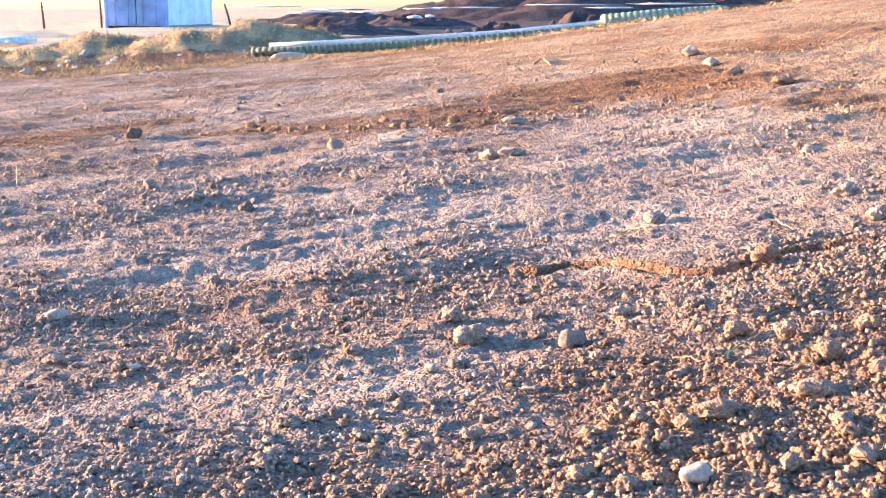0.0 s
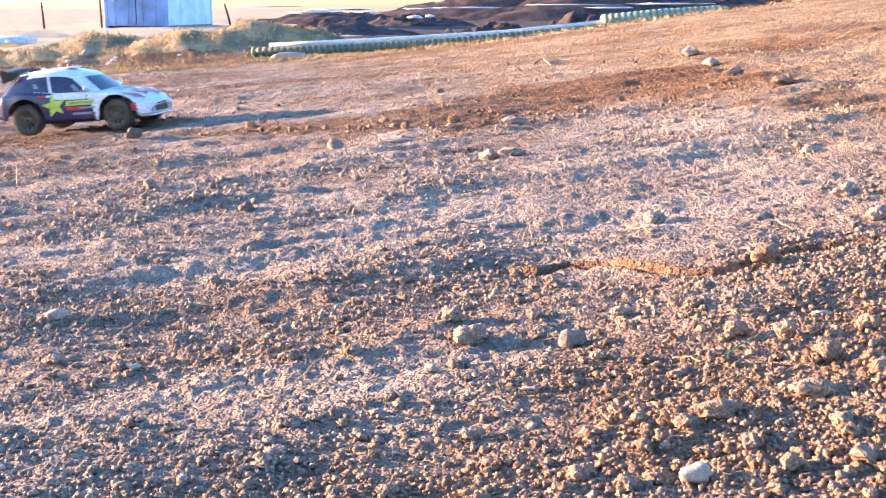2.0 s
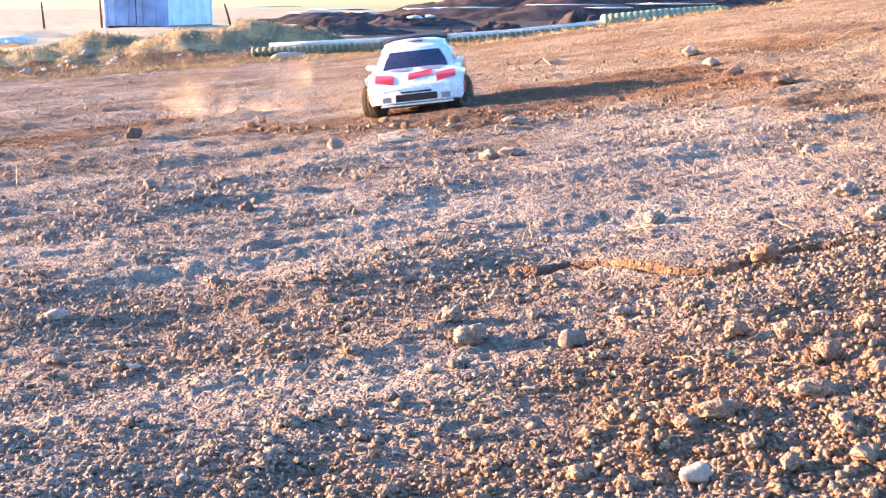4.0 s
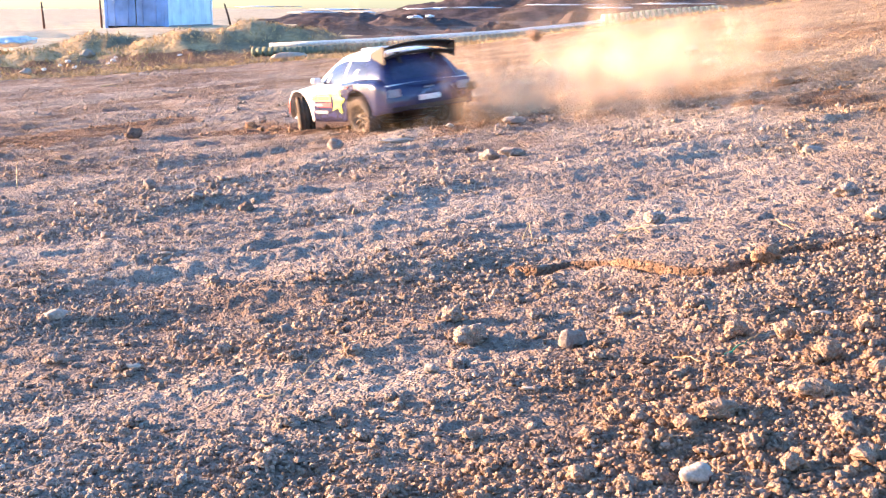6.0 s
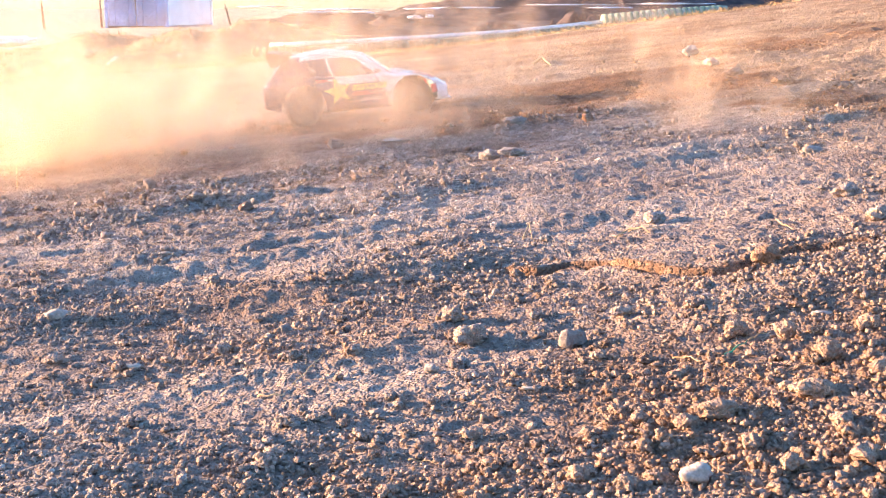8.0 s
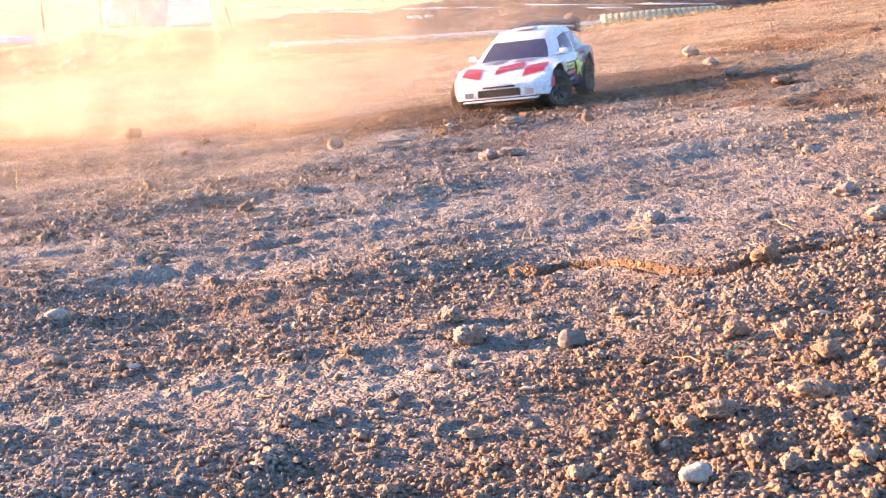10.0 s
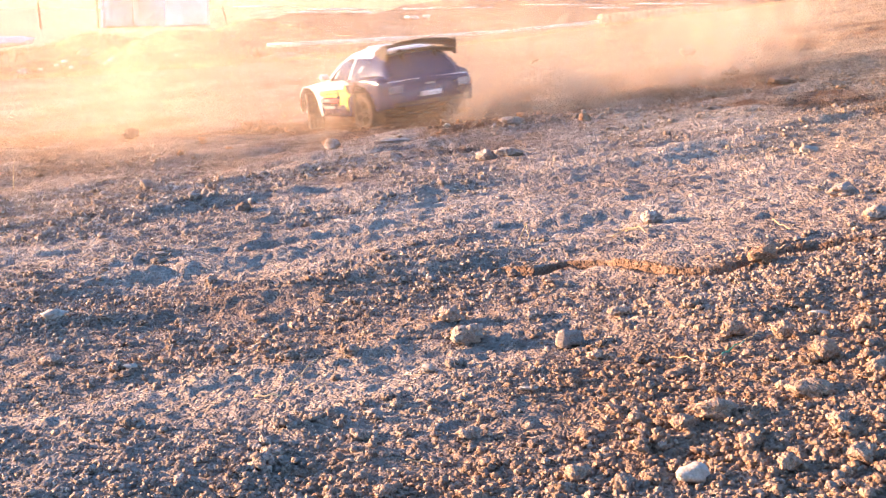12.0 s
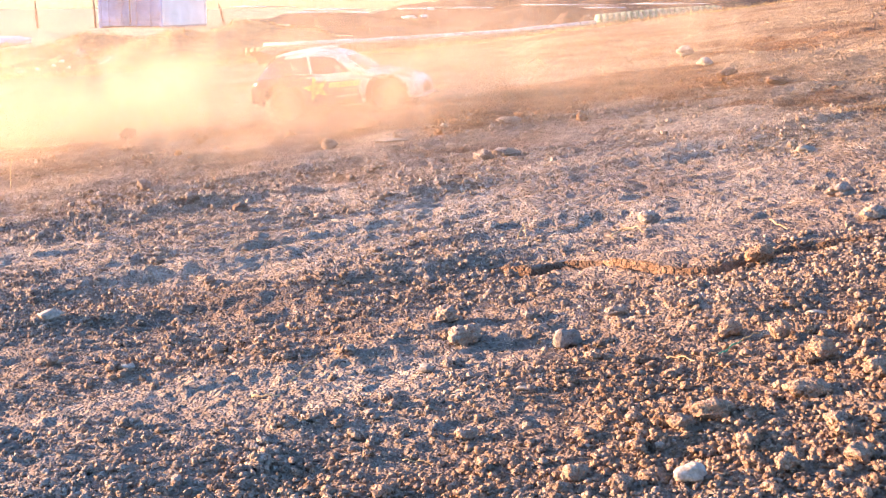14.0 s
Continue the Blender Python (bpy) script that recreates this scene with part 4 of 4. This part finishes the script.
def make_wing(shell):
    bm = bmesh.new()
    n = 12
    lo, hi = [], []
    for tier, (x0, x1, z0, z1) in enumerate(((-0.190, -0.250, 0.204, 0.216), (-0.215, -0.248, 0.186, 0.193))):
        grid = []
        for k in range(n + 1):
            y = -0.104 + 0.208 * k / n
            arch = 0.010 * (1 - (y / 0.104) ** 2)
            grid.append([bm.verts.new(p) for p in ((x0, y, z0 + arch), ((x0 + x1) / 2, y, (z0 + z1) / 2 + arch - 0.002), (x1, y, z1 + arch), (x1, y, z1 + arch + 0.003), ((x0 + x1) / 2, y, (z0 + z1) / 2 + arch + 0.003), (x0, y, z0 + arch + 0.003))])
        for a, b in zip(grid, grid[1:]):
            for j in range(6):
                bm.faces.new((a[j], b[j], b[(j + 1) % 6], a[(j + 1) % 6]))
        bm.faces.new(grid[0]), bm.faces.new(grid[-1])
    wing = part("rear_wing", bm, BLACK_PLASTIC, shell, "black two-tier rear wing")
    for side in (1, -1):
        bm = bmesh.new()
        out = [(-0.188, 0.198), (-0.248, 0.178), (-0.257, 0.222), (-0.246, 0.222), (-0.195, 0.209)]
        a = [bm.verts.new((x, side * 0.104, z)) for x, z in out]
        b = [bm.verts.new((x, side * 0.107, z)) for x, z in out]
        bm.faces.new(a), bm.faces.new(b)
        for k in range(5):
            bm.faces.new((a[k], a[(k + 1) % 5], b[(k + 1) % 5], b[k]))
        part("end_plate", bm, BLACK_PLASTIC, shell, shade=False)
        bm = bmesh.new()
        box(bm, -0.235, -0.215, side * 0.05 - 0.003, side * 0.05 + 0.003, 0.165, 0.206, 0.001)
        part("wing_stay", bm, BLACK_PLASTIC, shell)
    return wing


def make_wheel(car, name):
    hub = new(name)
    hub.parent = car
    bm = bmesh.new()
    w, r = TYRE_W / 2, TYRE_R - 0.002
    lathe_y(bm, [(0.036, -w * 0.92), (r * 0.86, -w), (r * 0.96, -w * 0.86), (r, -w * 0.6), (r + 0.001, 0), (r, w * 0.6), (r * 0.96, w * 0.86), (r * 0.86, w), (0.036, w * 0.92), (0.034, 0), (0.036, -w * 0.92)], 40)
    for k in range(26):
        a = 2 * math.pi * k / 26
        for y in (-0.0155, -0.005, 0.006, 0.0165):
            q = a + (0.12 if abs(y) < 0.01 else 0)
            bmesh.ops.create_cube(bm, size=1, matrix=Matrix.Rotation(q, 4, "Y") @ Matrix.Translation((r + 0.0008, y, 0)) @ Matrix.Diagonal((0.004, 0.0065, 0.0075, 1)))
    part("tyre", bm, RUBBER, hub, "dusty black knobbed tyre")
    bm = bmesh.new()
    for s in (1, -1):
        lathe_y(bm, [(0.037, s * w * 0.9), (0.035, s * w * 0.95), (0.033, s * w * 0.9), (0.031, s * w * 0.45), (0.012, s * w * 0.35), (0.010, s * w * 0.75), (0.004, s * w * 0.8)], 30)
        for k in range(10):
            bmesh.ops.create_cube(bm, size=1, matrix=Matrix.Rotation(2 * math.pi * k / 10, 4, "Y") @ Matrix.Translation((0.022, s * w * 0.55, 0)) @ Matrix.Diagonal((0.023, 0.006, 0.0034, 1)))
    part("rim", bm, RIM, hub, "dusty brown spoked rim")
    return hub


def make_car():
    car = new("rally_car")
    shell = make_body(car)
    make_cabin(shell)
    make_decals(shell)
    make_wing(shell)
    bm = bmesh.new()
    box(bm, -0.20, 0.20, -0.070, 0.070, 0.030, 0.038, 0.003)
    box(bm, -0.09, 0.09, -0.060, 0.060, 0.038, 0.100, 0.006)
    box(bm, -0.195, -0.135, -0.035, 0.035, 0.038, 0.085, 0.006)
    box(bm, 0.135, 0.195, -0.035, 0.035, 0.038, 0.085, 0.006)
    box(bm, 0.20, 0.245, -0.06, 0.06, 0.032, 0.050, 0.004)
    part("chassis", bm, BLACK_PLASTIC, car, "black chassis tray")
    for x in (-AXLE, AXLE):
        for s in (1, -1):
            bm = bmesh.new()
            tube(bm, [(x - 0.025, s * 0.03, 0.042), (x, s * 0.105, 0.046)], 0.005, 6)
            tube(bm, [(x + 0.025, s * 0.03, 0.042), (x, s * 0.105, 0.046)], 0.005, 6)
            tube(bm, [(x + 0.01, s * 0.045, 0.110), (x + 0.01, s * 0.090, 0.050)], [0.009, 0.006], 8)
            part("suspension_arm", bm, BLACK_PLASTIC, car)
    wheels = [make_wheel(car, "wheel") for _ in range(4)]
    tagged(car, "white and navy toy rally car with dusty knobbed tyres", "toy car")
    return car, wheels


CAR, WHEELS = make_car()


# ---- what moves ----
# seconds, x, y, heading, steering (degrees)
CAR_ROWS = [(0.0, -2.62, 4.45, -4, 0), (0.6, -2.20, 4.42, -5, 0), (1.2, -1.78, 4.39, -6, -4), (1.5, -1.556, 4.363, -8, -5), (2.0, -1.226, 4.25, -8, -8), (2.5, -0.98, 4.30, -19, -20),
            (3.0, -0.688, 4.21, -35, -25), (3.2, -0.561, 4.15, -44, -25), (3.7, -0.24, 3.92, -72, -26), (4.2, 0.02, 3.67, -104, -26), (4.7, 0.10, 3.45, -142, -26), (5.1, 0.02, 3.32, -169, -26),
            (5.3, -0.030, 3.29, -180, -27), (5.5, -0.068, 3.28, -190, -27), (6.0, -0.178, 3.286, -236, -24), (6.5, -0.29, 3.45, -268, -20), (7.0, -0.40, 3.58, -286, -22), (7.5, -0.36, 3.68, -325, -24),
            (8.0, -0.25, 3.72, -355, -24), (8.2, -0.18, 3.72, -366, -25), (8.7, 0.0, 3.72, -396, -26), (9.2, 0.14, 3.66, -424, -26), (9.7, 0.23, 3.58, -452, -26), (10.2, 0.255, 3.51, -483, -26),
            (10.5, 0.240, 3.46, -500, -24), (11.0, 0.155, 3.43, -524, -26), (11.5, -0.014, 3.45, -551, -27), (12.0, -0.160, 3.417, -598, -24), (12.5, -0.295, 3.57, -633, -20), (13.0, -0.43, 3.76, -690, -22),
            (13.5, -0.38, 3.90, -713, -24), (14.0, -0.285, 3.95, -731, -25)]


def car_pose(x, y, heading):
    """The car on the bank, tilted with it; its wheels stand on the ground's rough mean."""
    h = radians(heading)
    f, l = Vector((math.cos(h), math.sin(h))), Vector((-math.sin(h), math.cos(h)))

    def z(p):
        return float(bank(np.array([p.x]), np.array([p.y]))[0])
    c = Vector((x, y))
    zf, zr, zl, zq = z(c + f * AXLE), z(c - f * AXLE), z(c + l * TRACK), z(c - l * TRACK)
    ax = Vector((f.x * 2 * AXLE, f.y * 2 * AXLE, zf - zr)).normalized()
    ay = Vector((l.x * 2 * TRACK, l.y * 2 * TRACK, zl - zq)).normalized()
    az = ax.cross(ay).normalized()
    ay = az.cross(ax)
    m = Matrix((ax, ay, az)).transposed().to_4x4()
    m.translation = (x, y, (zf + zr + zl + zq) / 4 - 0.001)
    return m


def between(t):
    """Car values at a time, from the rows."""
    for a, b in zip(CAR_ROWS, CAR_ROWS[1:]):
        if t <= b[0]:
            k = (t - a[0]) / (b[0] - a[0])
            return [p + (q - p) * k for p, q in zip(a, b)]
    return list(CAR_ROWS[-1])


# ---- dust thrown up by the tyres, in rigid puffs of fine grains ----
def puff_mesh(seed, count, sigma, size, thick, wisps):
    """A wispy cluster of small, thin shreds of dust, each thinning to nothing at its rim."""
    rng = np.random.default_rng(seed)
    cores = rng.normal(0, sigma * 0.75, (wisps, 3)) * np.array([1.0, 1.0, 0.6])
    spread = sigma * rng.uniform(0.35, 0.85, wisps)
    pick = rng.integers(0, wisps, count)
    c = cores[pick] + rng.normal(0, 1, (count, 3)) * spread[pick][:, None] * np.array([1.0, 1.0, 0.7])
    n = 8
    a = rng.normal(0, 1, (count, 3))
    a /= np.linalg.norm(a, axis=1, keepdims=True)
    q = np.cross(a, rng.normal(0, 1, (count, 3)))
    q /= np.linalg.norm(q, axis=1, keepdims=True)
    w = np.cross(a, q)
    ang = np.arange(n) * 2 * np.pi / n
    r = size * rng.uniform(0.5, 1.5, (count, 1)) * rng.uniform(0.8, 1.2, (count, n))
    out = np.cos(ang)[None, :, None] * q[:, None, :] + np.sin(ang)[None, :, None] * w[:, None, :]
    rim = c[:, None, :] + r[..., None] * out
    mid = c[:, None, :] + 0.5 * r[..., None] * out + (a * size * 0.18)[:, None, :]
    hub = c + a * size * 0.25
    V = np.concatenate([hub[:, None, :], mid, rim], 1).reshape(-1, 3)
    o = (np.arange(count) * (2 * n + 1))[:, None]
    k = np.arange(n)[None, :]
    l = (k + 1) % n
    T = np.concatenate([np.stack(p, -1).reshape(-1, 3) for p in ((o + 0 * k, o + 1 + k, o + 1 + l), (o + 1 + k, o + 1 + n + k, o + 1 + n + l), (o + 1 + k, o + 1 + n + l, o + 1 + l))])
    me = raw_mesh("dust_puff", V, T, [DUST])
    t = np.zeros((count, 2 * n + 1))
    t[:, 0] = thick * rng.uniform(0.5, 1.5, count)
    t[:, 1:n + 1] = t[:, :1] * 0.45
    me.attributes.new("thick", "FLOAT", "POINT").data.foreach_set("value", t.ravel().astype(np.float32))
    return me


def car_at(t):
    _, x, y, h, _ = between(t)
    return x, y, radians(h)


PUFFS = []
BURIED = -0.9


def add_puffs(kind, count, t0, t1, throw, lift, life, seed, meshes, drift=(-0.10, -0.03), bias=0.0, label="hanging cloud of tan dust thrown up by the tyres"):
    """Puffs that come out of the ground behind the rear tyres between t0 and t1, fly back, drift and settle again."""
    rng = np.random.default_rng(seed)
    for k in range(count):
        te = t0 + (t1 - t0) * (k + rng.random()) / count
        x, y, h = car_at(te)
        side = rng.choice((-1, 1)) * 0.11
        ox, oy = x - 0.20 * math.cos(h) - side * math.sin(h), y - 0.20 * math.sin(h) + side * math.cos(h)
        a = h + math.pi + bias + rng.normal(0, 0.22)
        v = throw * rng.uniform(0.35, 1.25)
        up = lift * rng.uniform(0.4, 1.3)
        lf = life * rng.uniform(0.8, 1.25)
        wx, wy = drift[0] * rng.uniform(0.5, 1.5), drift[1] * rng.uniform(0.3, 1.7)
        spin = rng.uniform(-50, 50)
        turn = rng.uniform(0, 360)

        def place(t):
            s = min(max(t - te, 0.0), lf)
            fly = v * (1 - math.exp(-s / 0.4))
            px, py = ox + math.cos(a) * fly + wx * s, oy + math.sin(a) * fly + wy * s
            g = float(bank(np.array([px]), np.array([py]))[0])
            out = max(0.0, min(1.0, (t - te + 0.12) / 0.32))
            down = max(0.0, min(1.0, (t - te - lf) / 1.6))
            out, down = out * out * (3 - 2 * out), down * down * (3 - 2 * down)
            z = g + 0.02 + up * (1 - math.exp(-s / 0.55))
            return pose(px, py, z + BURIED * (1 - out) + BURIED * down, 0, 0, turn + spin * (s / max(lf, 1)))
        ob = new("dust_cloud", meshes[k % len(meshes)])
        tagged(ob, label, "dust", kind="stuff")
        times = sorted({0.0, 14.0} | {round(te + d, 3) for d in (-0.12, -0.04, 0.04, 0.12, 0.2, 0.4, 0.7, 1.1, 1.7) if 0 < te + d < 14} |
                       {round(te + 2.2 + 0.6 * j, 3) for j in range(24) if te + 2.2 + 0.6 * j < 14 and 2.2 + 0.6 * j < lf + 2.2})
        PUFFS.append((ob, [(t, place(t)) for t in times]))


def make_dust():
    small = [puff_mesh(k, 36, 0.070, 0.058, 0.11, 5) for k in range(4)]
    middle = [puff_mesh(10 + k, 38, 0.145, 0.115, 0.066, 7) for k in range(4)]
    haze = [puff_mesh(20 + k, 36, 0.34, 0.26, 0.025, 9) for k in range(3)]
    # first pass from the side
    add_puffs("small", 4, 2.3, 3.3, 0.35, 0.01, 0.5, 1, small)
    add_puffs("middle", 4, 3.2, 4.8, 0.5, 0.06, 1.6, 2, middle)
    # first loop: thrown to the right, then towards the camera, then to the left
    add_puffs("small", 10, 4.9, 5.9, 0.7, 0.10, 0.8, 3, small)
    add_puffs("middle", 10, 4.7, 5.9, 0.72, 0.08, 2.0, 4, middle, (-0.05, -0.14))
    add_puffs("small", 12, 5.9, 6.6, 0.55, 0.02, 0.9, 33, small, bias=0.9)
    add_puffs("small", 15, 5.8, 6.9, 0.30, 0.02, 0.5, 13, small)
    add_puffs("middle", 7, 6.15, 6.9, 0.45, 0.22, 1.3, 14, middle, bias=0.9)
    add_puffs("middle", 18, 6.8, 7.6, 0.75, 0.15, 1.3, 15, middle, (-0.25, -0.03))
    add_puffs("small", 10, 7.0, 8.4, 0.6, 0.10, 0.9, 5, small)
    add_puffs("middle", 12, 7.5, 8.9, 0.7, 0.15, 1.2, 6, middle, (-0.2, -0.03))
    add_puffs("haze", 15, 6.4, 9.2, 0.75, 0.32, 4.0, 7, haze, (-0.14, -0.12))
    add_puffs("haze", 12, 8.2, 10.6, 0.3, 0.30, 3.4, 19, haze, (-0.10, -0.16))
    add_puffs("haze", 10, 8.4, 10.8, 0.35, 0.14, 4.6, 21, haze, (-0.14, -0.27))
    add_puffs("haze", 4, 9.4, 10.6, 0.25, 0.20, 2.4, 31, haze, (0.0, -0.12))
    # second loop
    add_puffs("small", 12, 10.2, 12.0, 0.7, 0.08, 0.7, 8, small)
    add_puffs("middle", 12, 10.0, 11.9, 1.0, 0.16, 1.4, 9, middle)
    add_puffs("small", 18, 12.0, 12.9, 0.22, 0.06, 0.6, 16, small, bias=-0.5)
    add_puffs("middle", 6, 12.2, 12.8, 0.40, 0.20, 1.0, 17, middle, bias=0.7)
    add_puffs("small", 8, 12.8, 13.8, 0.6, 0.10, 0.9, 10, small)
    add_puffs("middle", 16, 12.7, 13.9, 0.75, 0.14, 2.0, 11, middle, (-0.25, -0.03))
    add_puffs("haze", 7, 11.5, 13.6, 0.7, 0.25, 4.0, 12, haze, (-0.14, -0.10))


def make_flying_clods():
    """Lumps of soil flung up by the rear tyres, each from the ground and back to it."""
    rng = np.random.default_rng(8)
    for k, te in enumerate((5.75, 5.9, 6.05, 6.12, 6.2, 6.28, 6.35, 6.42, 6.6, 6.75, 6.85, 7.15, 7.4, 12.2, 12.45, 12.7, 12.8, 12.9, 13.1, 13.4)):
        x, y, h = car_at(te)
        ox, oy = x - 0.18 * math.cos(h), y - 0.18 * math.sin(h)
        a = h + math.pi + rng.normal(0.3, 0.5)
        vx, vy, vz = rng.uniform(0.7, 1.8) * math.cos(a), rng.uniform(0.7, 1.8) * math.sin(a), rng.uniform(1.3, 2.2)
        v, f = blob(k + 60, 2, 0.6)
        ob = tagged(new("flying_clod", raw_mesh("flying_clod", v * rng.uniform(0.006, 0.014), f, [CLOD], damp=np.full(len(v), 1.0))), "dark clod of soil flung up by a tyre", "clod", group="flung clods")
        flight = vz * 2 / 9.81

        def at(s):
            s = min(max(s, 0), flight)
            px, py = ox + vx * s, oy + vy * s
            return pose(px, py, ground_z(px, py) + 0.003 + vz * s - 4.905 * s * s, 80 * s / flight, 0, 85 * s / flight)
        steps = [0.0] + [te + flight * j / 8 for j in range(9)] + [14.0]
        PUFFS.append((ob, [(t, at(t - te)) for t in steps]))


make_flying_clods()


make_dust()


def motions():
    for ob, rows in PUFFS:
        walk(ob, rows)
    walk(CAR, [(r[0], car_pose(*r[1:4])) for r in CAR_ROWS])
    steps = [k * 0.1 for k in range(141)]
    for k, (hub, (sx, sy)) in enumerate(zip(WHEELS, ((1, 1), (1, -1), (-1, 1), (-1, -1)))):
        rows = []
        spin = 20.0 * k
        for t in steps:
            steer = between(t)[4] if sx > 0 else 0
            spin += 75 if t < 2.3 or sx > 0 else 86
            rows.append((t, pose(sx * AXLE, sy * TRACK, TYRE_R, 0, 0, steer) @ pose(0, 0, 0, 0, spin, 0)))
        walk(hub, rows)


motions()
